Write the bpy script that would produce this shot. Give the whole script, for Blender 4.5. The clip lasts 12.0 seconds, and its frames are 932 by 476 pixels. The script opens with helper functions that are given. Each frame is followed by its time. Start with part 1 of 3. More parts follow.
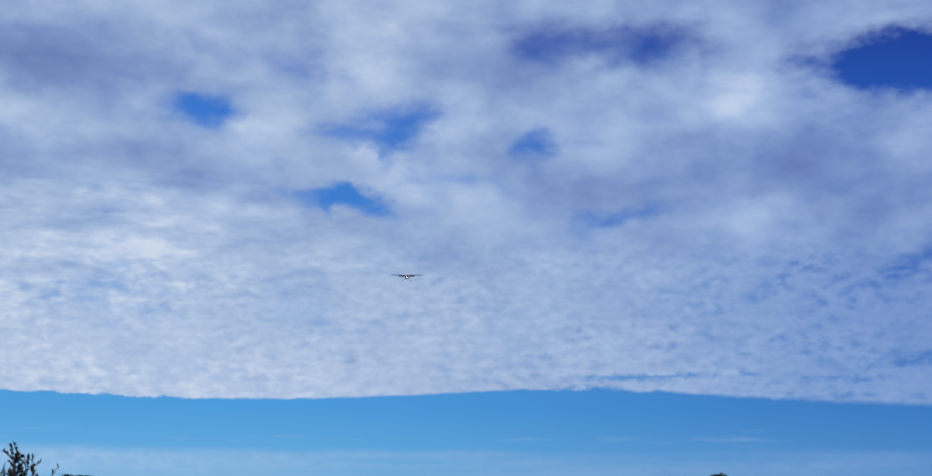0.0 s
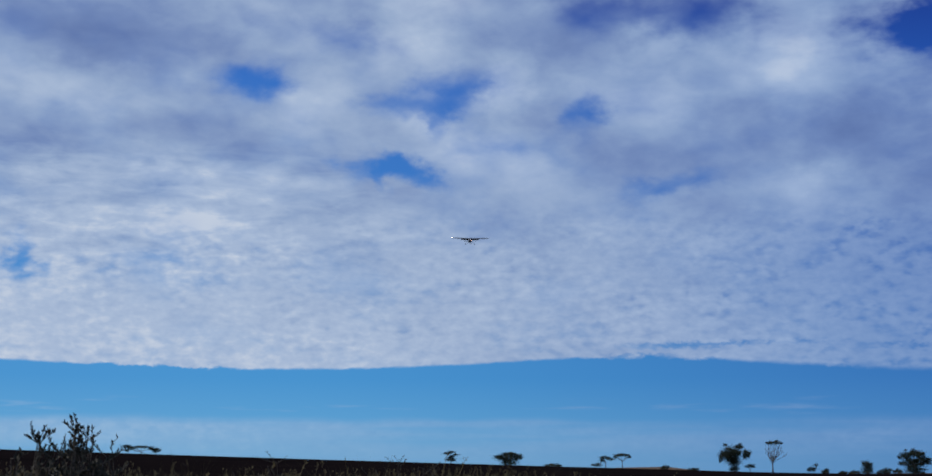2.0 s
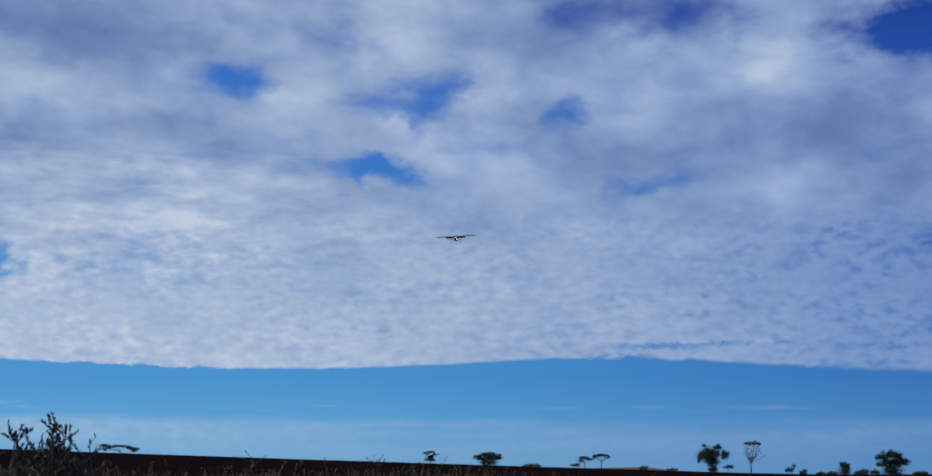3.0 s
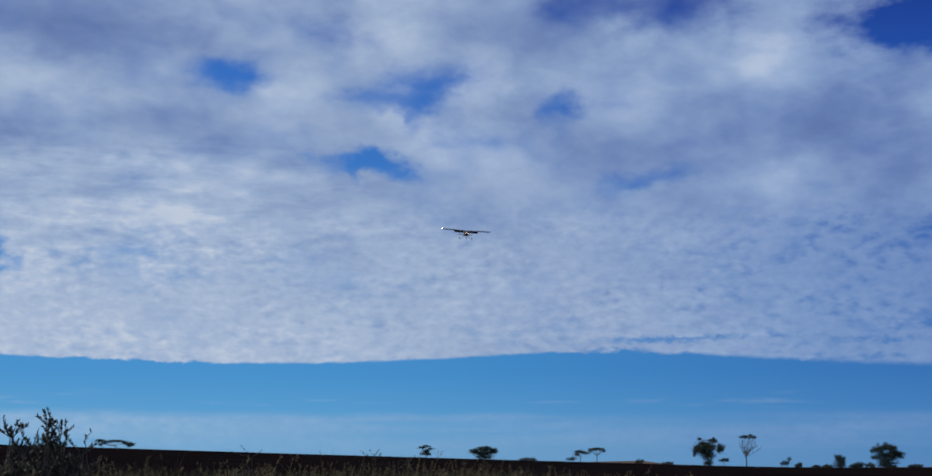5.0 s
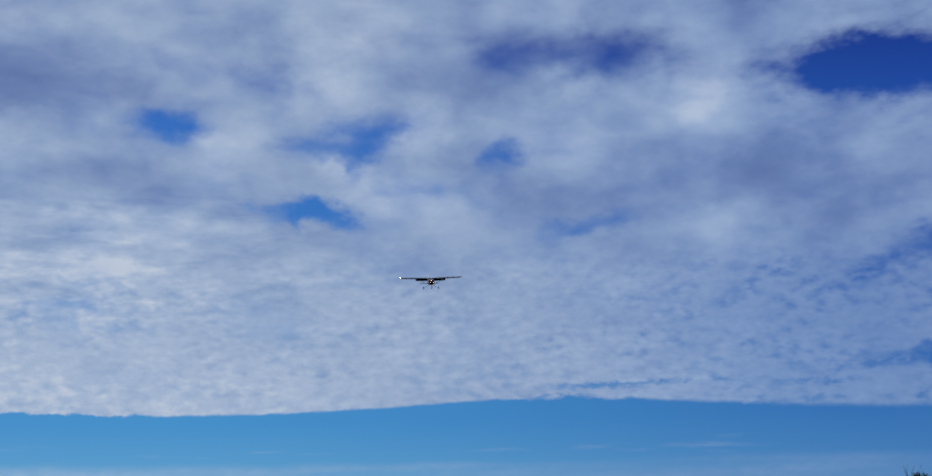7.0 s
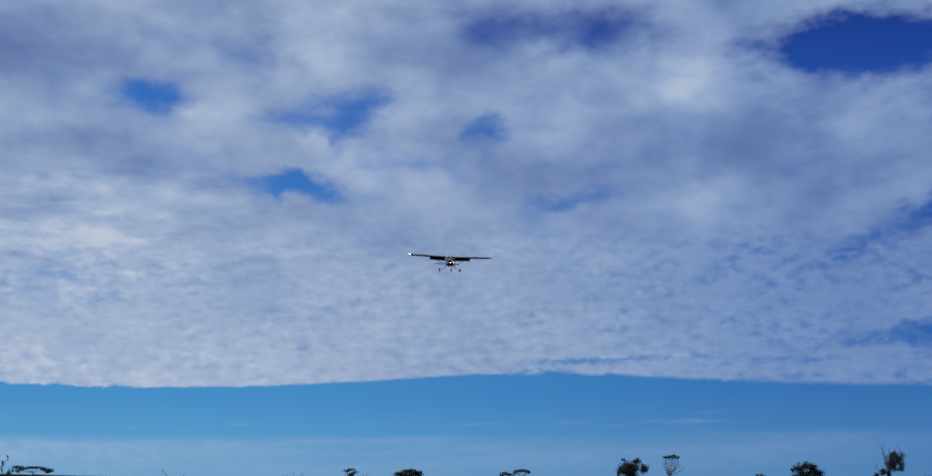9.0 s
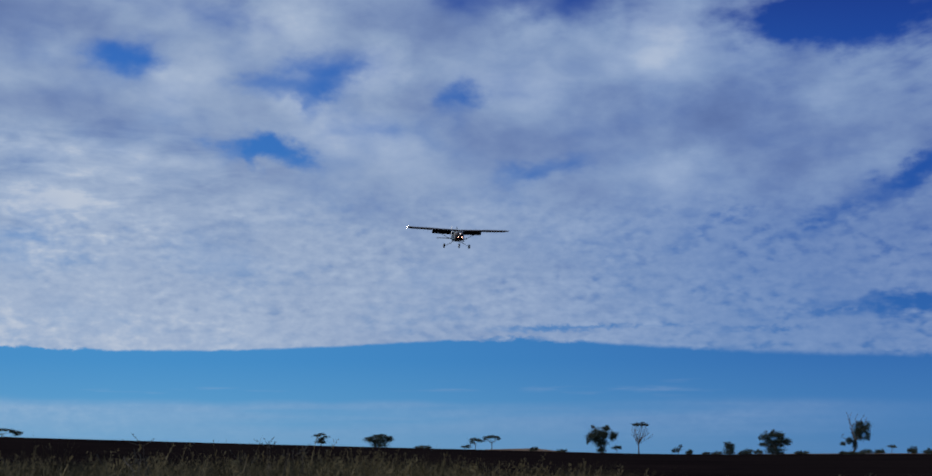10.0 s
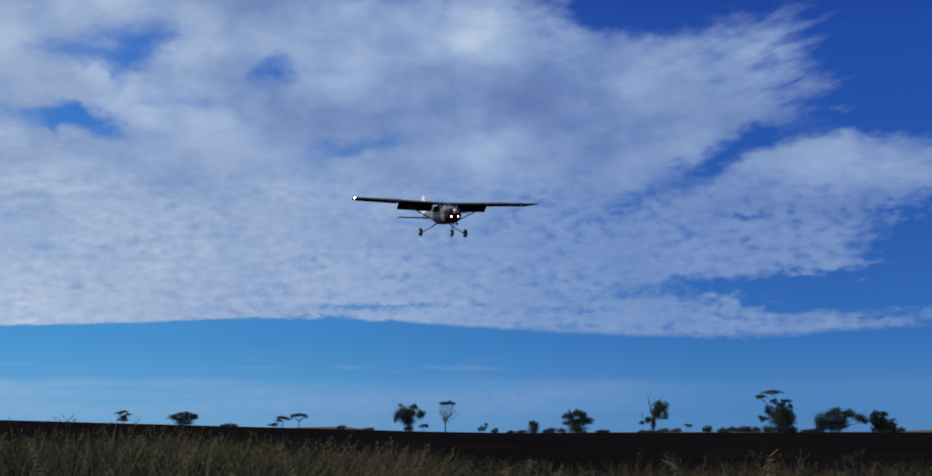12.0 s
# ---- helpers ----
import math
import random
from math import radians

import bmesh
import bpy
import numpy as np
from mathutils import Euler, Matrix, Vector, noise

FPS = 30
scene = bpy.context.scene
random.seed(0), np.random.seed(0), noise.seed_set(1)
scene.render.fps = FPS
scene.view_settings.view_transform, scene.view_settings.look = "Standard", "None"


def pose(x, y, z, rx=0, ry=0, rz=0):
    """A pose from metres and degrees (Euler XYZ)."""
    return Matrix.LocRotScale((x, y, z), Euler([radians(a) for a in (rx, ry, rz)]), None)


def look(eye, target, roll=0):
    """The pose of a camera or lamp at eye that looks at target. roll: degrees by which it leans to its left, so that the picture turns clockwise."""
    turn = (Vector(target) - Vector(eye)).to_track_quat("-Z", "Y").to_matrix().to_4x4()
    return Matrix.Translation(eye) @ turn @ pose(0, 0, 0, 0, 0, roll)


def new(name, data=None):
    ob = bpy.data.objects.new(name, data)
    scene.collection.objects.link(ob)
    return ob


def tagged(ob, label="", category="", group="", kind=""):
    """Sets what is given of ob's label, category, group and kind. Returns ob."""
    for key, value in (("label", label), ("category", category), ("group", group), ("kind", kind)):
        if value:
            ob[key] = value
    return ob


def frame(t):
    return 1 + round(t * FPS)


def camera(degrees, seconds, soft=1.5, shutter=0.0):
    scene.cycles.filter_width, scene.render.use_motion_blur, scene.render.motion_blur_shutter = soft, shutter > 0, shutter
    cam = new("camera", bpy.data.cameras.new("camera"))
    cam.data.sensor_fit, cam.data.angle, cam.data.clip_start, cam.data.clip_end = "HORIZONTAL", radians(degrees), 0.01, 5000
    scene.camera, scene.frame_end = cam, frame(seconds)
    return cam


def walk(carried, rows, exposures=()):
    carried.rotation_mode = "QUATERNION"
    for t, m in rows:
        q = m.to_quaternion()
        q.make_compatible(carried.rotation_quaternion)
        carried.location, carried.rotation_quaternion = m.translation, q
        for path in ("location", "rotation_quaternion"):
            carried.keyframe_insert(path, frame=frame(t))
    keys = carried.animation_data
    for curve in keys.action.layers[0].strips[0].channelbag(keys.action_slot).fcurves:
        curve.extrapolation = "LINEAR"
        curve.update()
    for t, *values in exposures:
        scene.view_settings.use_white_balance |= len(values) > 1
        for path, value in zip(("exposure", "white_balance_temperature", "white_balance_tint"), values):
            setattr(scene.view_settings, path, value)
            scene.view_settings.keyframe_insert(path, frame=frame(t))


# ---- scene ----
cam = camera(37.65, 12.0, soft=1.7, shutter=0.2)
EYE = (0.0, 0.0, 1.6)
# seconds, heading (left positive), tilt above level, lean of the picture
TURNS = [
    (0.0, 0.05, 11.08, -0.32), (0.5, 0.71, 10.88, 0.42), (1.0, 1.99, 10.12, 0.12), (1.5, 2.47, 9.81, -0.07),
    (2.0, 2.24, 9.79, -0.05), (2.5, 1.91, 9.71, -0.02), (3.0, 1.40, 9.79, -0.17), (5.0, 1.20, 9.55, -0.01),
    (5.5, 0.02, 9.46, 0.34), (6.0, -0.34, 9.75, 0.93), (6.5, -0.64, 10.43, 1.28), (7.0, -1.27, 11.53, 1.20),
    (9.0, -2.00, 10.46, 0.60), (9.5, -2.55, 9.70, 0.39), (10.0, -3.16, 9.05, 0.17), (10.5, -4.46, 9.03, -0.03),
    (11.0, -6.07, 8.58, -0.05), (11.5, -8.34, 8.25, 0.05), (12.0, -11.12, 8.14, 0.09),
]
walk(cam, [(t, pose(*EYE, 90 + tilt, 0, head) @ pose(0, 0, 0, 0, 0, -lean)) for t, head, tilt, lean in TURNS],
     exposures=[(0.0, 0.0), (0.5, -0.13), (1.4, -0.18), (5.5, -0.24), (9.5, -0.30), (10.8, -0.26), (12.0, -0.15)])

# ---------------------------------------------------------------- light
SUN_AZ, SUN_EL = -76.0, 41.0          # degrees, from straight ahead to the right; above level
sun = new("sun", bpy.data.lights.new("sun", "SUN"))
sun.data.energy, sun.data.angle, sun.data.color = 3.4, radians(2.0), (1.0, 0.95, 0.88)
sx = math.sin(radians(SUN_AZ)) * math.cos(radians(SUN_EL))
sy = math.cos(radians(SUN_AZ)) * math.cos(radians(SUN_EL))
sun.matrix_world = look((sx * 50, sy * 50, 50 * math.sin(radians(SUN_EL))), (0, 0, 0))


class Nodes:
    """A node tree that is written from left to right."""

    def __init__(self, tree):
        self.tree = tree
        tree.nodes.clear()

    def put(self, kind, _out=0, _set=None, **sockets):
        n = self.tree.nodes.new(kind)
        keys = _set or {}
        if "operation" in keys:
            n.operation = keys["operation"]
        if "use_clamp" in keys:
            n.use_clamp = keys["use_clamp"]
        if "interpolation_type" in keys:
            n.interpolation_type = keys["interpolation_type"]
        if "vector_type" in keys:
            n.vector_type = keys["vector_type"]
        for k, v in sockets.items():
            key = int(k[1:]) if k[0] == "i" and k[1:].isdigit() else k.replace("_", " ")
            if isinstance(v, bpy.types.NodeSocket):
                self.tree.links.new(v, n.inputs[key])
            else:
                n.inputs[key].default_value = v
        return n.outputs[_out] if len(n.outputs) else None

    def math(self, op, a, b=0.0, c=0.0, clamp=False):
        return self.put("ShaderNodeMath", _set={"operation": op, "use_clamp": clamp}, i0=a, i1=b, i2=c)

    def vec(self, op, a, b=(0, 0, 0)):
        return self.put("ShaderNodeVectorMath", _set={"operation": op}, i0=a, i1=b)

    def xyz(self, x=0.0, y=0.0, z=0.0):
        return self.put("ShaderNodeCombineXYZ", X=x, Y=y, Z=z)

    def noise(self, v, scale, detail=5.0, rough=0.55, warp=0.0):
        return self.put("ShaderNodeTexNoise", Vector=v, Scale=scale, Detail=detail, Roughness=rough, Distortion=warp)

    def smooth(self, v, lo, hi, a=0.0, b=1.0):
        return self.put("ShaderNodeMapRange", _set={"interpolation_type": "SMOOTHSTEP"}, i0=v, i1=lo, i2=hi, i3=a, i4=b)

    def mix(self, f, a, b):
        n = self.tree.nodes.new("ShaderNodeMix")
        n.data_type = "RGBA"
        for key, v in ((0, f), (6, a), (7, b)):
            if isinstance(v, bpy.types.NodeSocket):
                self.tree.links.new(v, n.inputs[key])
            else:
                n.inputs[key].default_value = v if key == 0 else (*v[:3], 1)
        return n.outputs[2]

    def ramp(self, f, stops):
        n = self.tree.nodes.new("ShaderNodeValToRGB")
        self.tree.links.new(f, n.inputs[0])
        e = n.color_ramp.elements
        while len(e) < len(stops):
            e.new(0.5)
        for el, (p, c) in zip(e, stops):
            el.position, el.color = p, (*c, 1)
        return n.outputs[0]


# gaps in the cloud deck: bearing, height, half width, half height (degrees), slant, depth
GAPS = [
    (-11.43, 16.15, 1.3, 0.7, 0, 0.95), (-4.77, 12.48, 1.3, 0.36, -18, 1.0), (-6.47, 12.57, 1.0, 0.55, 0, 0.75), (-5.9, 12.0, 0.4, 0.5, 0, 0.6),
    (-2.81, 15.85, 1.6, 0.8, 8, 0.75), (-5.62, 15.13, 1.2, 0.45, 0, 0.6), (-3.44, 14.6, 0.6, 0.6, 0, 0.5), (2.84, 14.96, 0.85, 0.5, 10, 0.55),
    (2.45, 14.05, 0.9, 1.1, 0, 0.3), (-0.49, 13.7, 1.2, 0.4, -10, 0.3), (6.5, 11.87, 1.5, 0.42, 12, 0.75), (-7.21, 17.98, 1.8, 0.5, -5, 0.45),
    (3.78, 18.9, 2.0, 0.8, 0, 0.6), (7.9, 18.75, 2.2, 0.95, -6, 0.8), (17.5, 17.5, 2.6, 1.0, -8, 1.25), (-20.5, 8.56, 0.5, 0.8, 0, 0.9),
]
GAPS_EAST = [
    (20.56, 17.6, 3.0, 1.05, 0, 1.2), (29.5, 15.6, 4.2, 3.1, -12, 1.7), (20.9, 10.6, 1.5, 0.6, 22, 0.7), (22.6, 11.6, 1.6, 0.5, 22, 0.75),
    (25.6, 12.2, 2.8, 0.42, 6, 0.7), (23.2, 8.83, 1.2, 0.25, 0, 0.4), (32.6, 7.9, 3.6, 1.5, 0, 1.3), (22.0, 5.99, 3.2, 0.36, 1, 0.9),
    (28.6, 5.75, 6.0, 0.7, 2, 1.8), (30.5, 7.2, 2.4, 1.3, 0, 1.0), (32.5, 12.9, 3.6, 1.0, 0, 1.3), (33.5, 4.5, 5.0, 0.7, 0, 0.9),
]
# small breaks low in the deck, and long thin clear rows
STREAKS = [
    (14.36, 9.67, 0.9, 0.24, 14, 0.5), (12.89, 9.03, 0.55, 0.28, 10, 0.5), (12.01, 8.36, 0.7, 0.22, 10, 0.4), (15.3, 8.56, 0.7, 0.4, 0, 0.3),
    (18.0, 9.4, 0.9, 0.5, 15, 0.55), (7.08, 5.19, 2.2, 0.13, 1, 0.8), (5.26, 4.75, 1.2, 0.09, 0, 0.6), (15.56, 5.04, 2.2, 0.1, -1, 0.5),
    (18.5, 5.6, 2.5, 0.16, 1, 0.5), (11.0, 5.25, 2.0, 0.07, 0, 0.35), (-19.55, 8.1, 0.45, 0.25, 0, 0.6), (-15.5, 8.7, 1.1, 0.28, 0, 0.22),
]
# thicker (darker) and thinner (brighter) cloud, the same way
LUMPS = [
    (-4.39, 14.49, 0.9, 0.45, 0, 0.14), (-0.62, 16.05, 0.9, 1.2, -15, 0.28), (5.95, 17.9, 1.0, 0.6, 0, 0.22), (10.74, 18.2, 1.7, 1.5, 0, 0.20),
    (12.57, 14.0, 5.0, 1.3, 8, -0.18), (16.3, 12.65, 3.2, 1.2, 0, -0.18), (-17.0, 17.5, 5.5, 1.5, -4, -0.26), (-18.4, 13.4, 3.4, 1.2, 0, -0.24),
    (-5.0, 18.8, 1.7, 1.7, 0, 0.28), (-14.77, 12.15, 1.4, 0.35, 0, 0.26), (-17.11, 11.1, 2.4, 0.32, 4, -0.18), (-14.69, 10.15, 4.2, 0.5, -3, 0.16),
    (11.27, 11.84, 3.0, 0.45, 8, 0.06), (-8.19, 15.6, 4.0, 1.0, -6, 0.12), (7.18, 16.3, 5.0, 1.2, 0, 0.08), (-13.64, 14.34, 2.5, 0.7, 5, -0.10),
]
LUMPS_EAST = [
    (26.3, 10.7, 4.0, 1.0, 0, 0.16), (27.2, 9.0, 3.8, 0.6, -5, -0.16), (16.5, 13.2, 3.6, 1.2, 0, -0.14), (13.5, 15.8, 3.0, 1.0, 0, 0.14),
    (11.5, 11.8, 1.6, 0.6, 0, 0.10), (19.5, 14.6, 3.2, 1.0, 10, 0.12), (-18.5, 15.6, 3.0, 0.7, 0, 0.18), (1.5, 17.4, 3.2, 1.2, 0, -0.06), (-1.0, 12.8, 3.0, 1.2, 0, 0.13), (10.5, 16.0, 5.0, 1.6, 0, 0.10),
]


def blobs(n, place, rows):
    total = None
    for az, el, rx, ry, slant, depth in rows:
        m = n.put("ShaderNodeMapping", _set={"vector_type": "TEXTURE"}, Vector=place, Location=(az, el, 0),
                  Rotation=(0, 0, radians(slant)), Scale=(rx, ry, 1))
        d = n.put("ShaderNodeVectorMath", 1, {"operation": "LENGTH"}, i0=m)
        b = n.smooth(d, 2.0, 0.0, 0.0, depth * 0.95)
        total = b if total is None else n.math("ADD", total, b)
    return total


def make_world():
    world = bpy.data.worlds.new("sky")
    scene.world = world
    world.use_nodes = True
    n = Nodes(world.node_tree)
    way = n.put("ShaderNodeTexCoord", 0)
    sep = world.node_tree.nodes.new("ShaderNodeSeparateXYZ")
    world.node_tree.links.new(way, sep.inputs[0])
    x, y, z = sep.outputs
    az = n.math("DEGREES", n.math("ARCTAN2", x, y))
    el = n.math("SUBTRACT", n.math("DEGREES", n.math("ARCSINE", z)), 0.065)
    place0 = n.xyz(az, el, 0.0)

    def field(sx, sy, dz, scale=1.0, detail=4.0, rough=0.5, warp=0.0):
        """Noise around nought with features about 1/sx by 1/sy degrees."""
        v = n.xyz(n.math("MULTIPLY", az, sx), n.math("MULTIPLY", el, sy), dz)
        return n.math("SUBTRACT", n.noise(v, scale, detail, rough, warp), 0.5)

    def times(a, b):
        return n.math("MULTIPLY", a, b)

    def plus(a, b):
        return n.math("ADD", a, b)

    # ragged edges at two sizes
    wide = n.put("ShaderNodeTexNoise", 1, Vector=n.xyz(times(az, 0.55), times(el, 0.8), 4.0), Scale=1.0, Detail=1.0, Roughness=0.5)
    wide = n.vec("MULTIPLY", n.vec("SUBTRACT", wide, (0.5, 0.5, 0.5)), (2.0, 1.0, 0.0))
    tight = n.put("ShaderNodeTexNoise", 1, Vector=n.xyz(times(az, 1.7), times(el, 2.6), 8.0), Scale=1.0, Detail=3.0, Roughness=0.52)
    tight = n.vec("MULTIPLY", n.vec("SUBTRACT", tight, (0.5, 0.5, 0.5)), (1.35, 0.62, 0.0))
    place = n.vec("ADD", place0, n.vec("ADD", wide, tight))

    # clear sky
    sky = n.put("ShaderNodeTexSky")
    sky.node.sky_type, sky.node.sun_disc = "NISHITA", False
    sky.node.sun_elevation, sky.node.sun_rotation = radians(SUN_EL), radians(SUN_AZ)
    sky.node.dust_density, sky.node.ozone_density = 0.6, 2.0
    deep = n.ramp(n.math("DIVIDE", el, 45.0, clamp=True), [
        (0.0, (0.145, 0.37, 0.64)), (0.035, (0.085, 0.34, 0.66)), (0.085, (0.035, 0.265, 0.63)),
        (0.26, (0.033, 0.185, 0.58)), (0.36, (0.026, 0.145, 0.54)), (0.44, (0.007, 0.046, 0.34)), (1.0, (0.012, 0.06, 0.34))])
    # deeper away from the sun, the more so the higher it stands
    side = times(n.smooth(az, -13.0, 27.0), n.smooth(el, 0.0, 9.0, 0.72, 1.0))
    deep = n.vec("MULTIPLY", deep, n.mix(side, (11.5, 11.7, 11.4), (1.3, 4.3, 7.6)))
    clear = n.mix(0.08, deep, sky)

    # where the deck is soft and high, where it breaks into small cells, and where it thins out
    low = n.smooth(el, 12.0, 8.6)
    high = n.smooth(el, 8.5, 12.5)
    west = n.smooth(az, 1.0, -12.0)
    east = n.smooth(az, 4.0, 18.0)
    patchy = n.smooth(field(0.30, 0.42, 6.0, 1.0, 2.0), -0.16, 0.14)

    # cells: rounded tufts, smaller towards the edge of the deck
    wob = n.put("ShaderNodeTexNoise", 1, Vector=n.xyz(times(az, 1.1), times(el, 1.5), 2.0), Scale=1.0, Detail=2.0)
    wob = n.vec("MULTIPLY", n.vec("SUBTRACT", wob, (0.5, 0.5, 0.5)), (1.3, 0.9, 0.0))
    tuft_at = n.vec("ADD", n.xyz(times(az, 1.2), times(n.math("LOGARITHM", plus(n.math("MAXIMUM", el, 0.5), 1.0), math.e), 13.0), 0.0), wob)
    tuft = n.put("ShaderNodeTexVoronoi", 0, Vector=tuft_at, Scale=1.0, Detail=1.0, Roughness=0.5)
    tuft = n.smooth(tuft, 0.02, 0.85, -0.65, 0.45)
    speck = field(2.6, 4.6, 3.0, 1.0, 3.0, 0.55, 0.25)
    fleck = field(1.55, 2.9, 70.0, 1.0, 2.0, 0.42, 0.15)
    cells = times(low, n.math("MULTIPLY_ADD", patchy, 0.75, 0.25))

    # cloud cover
    big = field(0.24, 0.42, 11.0, 1.0, 3.0, 0.45)
    mid = field(0.55, 0.95, 14.0, 1.0, 3.5, 0.45, 0.3)
    edge = n.tree.nodes.new("ShaderNodeValToRGB")
    n.tree.links.new(n.math("DIVIDE", plus(az, 24.0), 60.0, clamp=True), edge.inputs[0])
    edge.color_ramp.interpolation = "B_SPLINE"
    e = edge.color_ramp.elements
    stops = ((0.0, 4.5), (0.12, 4.25), (0.22, 4.14), (0.33, 4.28), (0.42, 4.66), (0.49, 4.74), (0.57, 4.42), (0.66, 3.98), (0.75, 3.68), (0.86, 3.95), (1.0, 4.4))
    while len(e) < len(stops):
        e.new(0.5)
    for el_, (p, v) in zip(e, stops):
        el_.position, el_.color = p, (v / 10, v / 10, v / 10, 1)
    edge_el = times(edge.outputs[0], 10.0)
    ragged = plus(times(field(0.9, 2.0, 20.0, 1.0, 3.0, 0.55), 0.55), times(speck, 0.22))
    over = n.math("SUBTRACT", plus(el, times(ragged, n.smooth(field(0.16, 0.05, 27.0, 1.0, 1.0), -0.12, 0.12, 0.25, 1.0))), edge_el)
    deck = n.smooth(over, -0.04, n.smooth(az, 4.0, 20.0, 0.10, 0.32))
    gaps = plus(blobs(n, place, GAPS), blobs(n, place, GAPS_EAST))
    shift = n.xyz(plus(az, times(mid, 1.2)), plus(el, times(speck, 0.5)), 0.0)
    gaps = plus(gaps, blobs(n, shift, STREAKS))
    cover = plus(0.98, times(big, 1.0))
    cover = plus(cover, times(mid, n.math("MULTIPLY_ADD", high, 0.25, 0.15)))
    cover = plus(cover, times(field(0.5, 2.2, 33.0, 1.0, 4.0, 0.55), times(east, 0.5)))
    cover = plus(cover, times(times(tuft, cells), n.math("MULTIPLY_ADD", east, 0.22, 0.16)))
    cover = plus(cover, times(times(fleck, cells), n.math("MULTIPLY_ADD", east, 1.5, 0.8)))
    # combed wisps where the deck ends
    u = n.math("SUBTRACT", n.math("MULTIPLY", az, 0.42), n.math("MULTIPLY", el, 0.10))
    w = n.math("SUBTRACT", n.math("MULTIPLY", el, 1.7), n.math("MULTIPLY", az, 0.5))
    comb = n.math("SUBTRACT", n.noise(n.xyz(u, w, 40.0), 1.0, 5.0, 0.58, 0.35), 0.5)
    cover = plus(cover, times(comb, times(n.smooth(az, 16.0, 25.0), n.smooth(el, 11.2, 13.5, 0.0, 1.3))))
    rows = field(0.14, 2.6, 9.0, 1.0, 5.0, 0.55, 0.3)
    cover = plus(cover, times(rows, times(n.smooth(az, 8.0, 24.0), n.smooth(el, 7.6, 5.6, 0.0, 1.3))))
    cover = n.math("SUBTRACT", cover, gaps)
    cover = times(n.smooth(cover, -0.05, 1.12), deck)
    cover = times(cover, n.math("SUBTRACT", 1.0, times(times(east, low), 0.42)))
    # thin bands low over the horizon
    band_el = plus(el, times(field(0.12, 0.3, 50.0, 1.0, 3.0), 0.9))
    band = times(n.smooth(band_el, 2.36, 1.92), n.smooth(band_el, 0.0, 1.9, 0.07, 0.36))
    band = times(band, n.smooth(field(0.055, 0.9, 52.0, 1.0, 3.0), -0.16, 0.10, 0.25, 1.0))
    band = times(band, n.smooth(az, 14.0, 22.0, 1.0, 0.2))
    shred = times(n.smooth(field(0.14, 1.7, 60.0, 1.0, 4.0, 0.55), 0.08, 0.26, 0.0, 0.4), times(n.smooth(el, 2.2, 2.5), n.smooth(el, 3.3, 2.8)))
    cover = n.math("MAXIMUM", cover, n.math("MAXIMUM", band, shred))

    # cloud brightness
    soft = field(0.20, 0.36, 17.0, 1.0, 3.0, 0.45)
    lum = plus(0.545, times(soft, n.math("MULTIPLY_ADD", high, 0.72, 0.30)))
    lum = plus(lum, times(mid, n.math("MULTIPLY_ADD", high, 0.12, 0.20)))
    lum = plus(lum, times(times(tuft, cells), 0.10))
    lum = plus(lum, times(fleck, times(low, n.math("MULTIPLY_ADD", patchy, 0.28, 0.16))))
    lum = plus(lum, times(speck, n.math("MULTIPLY_ADD", low, 0.17, 0.09)))
    lum = plus(lum, times(field(0.45, 1.9, 22.0, 1.0, 5.0, 0.58, 0.5), times(west, times(n.smooth(el, 14.5, 12.0), n.smooth(el, 7.0, 9.5, 0.1, 0.75)))))
    lum = plus(lum, plus(blobs(n, place, LUMPS), blobs(n, place, LUMPS_EAST)))
    lum = plus(lum, n.smooth(el, 12.5, 5.0, 0.0, 0.12))
    lum = plus(lum, times(n.smooth(az, 6.0, -20.0, 0.0, 0.20), n.smooth(el, 15.0, 11.0, 0.3, 1.0)))
    cloud = n.ramp(lum, [(0.0, (0.13, 0.20, 0.43)), (0.35, (0.212, 0.308, 0.556)), (0.6, (0.327, 0.442, 0.662)),
                         (0.85, (0.463, 0.575, 0.765)), (1.0, (0.62, 0.70, 0.83))])
    cloud = n.vec("MULTIPLY", cloud, n.mix(n.smooth(az, -6.0, 16.0), (9.7, 9.8, 10.0), (8.0, 8.7, 9.8)))
    out = n.mix(cover, clear, cloud)
    bg = n.put("ShaderNodeBackground", Color=out, Strength=0.1)
    n.put("ShaderNodeOutputWorld", Surface=bg)


make_world()


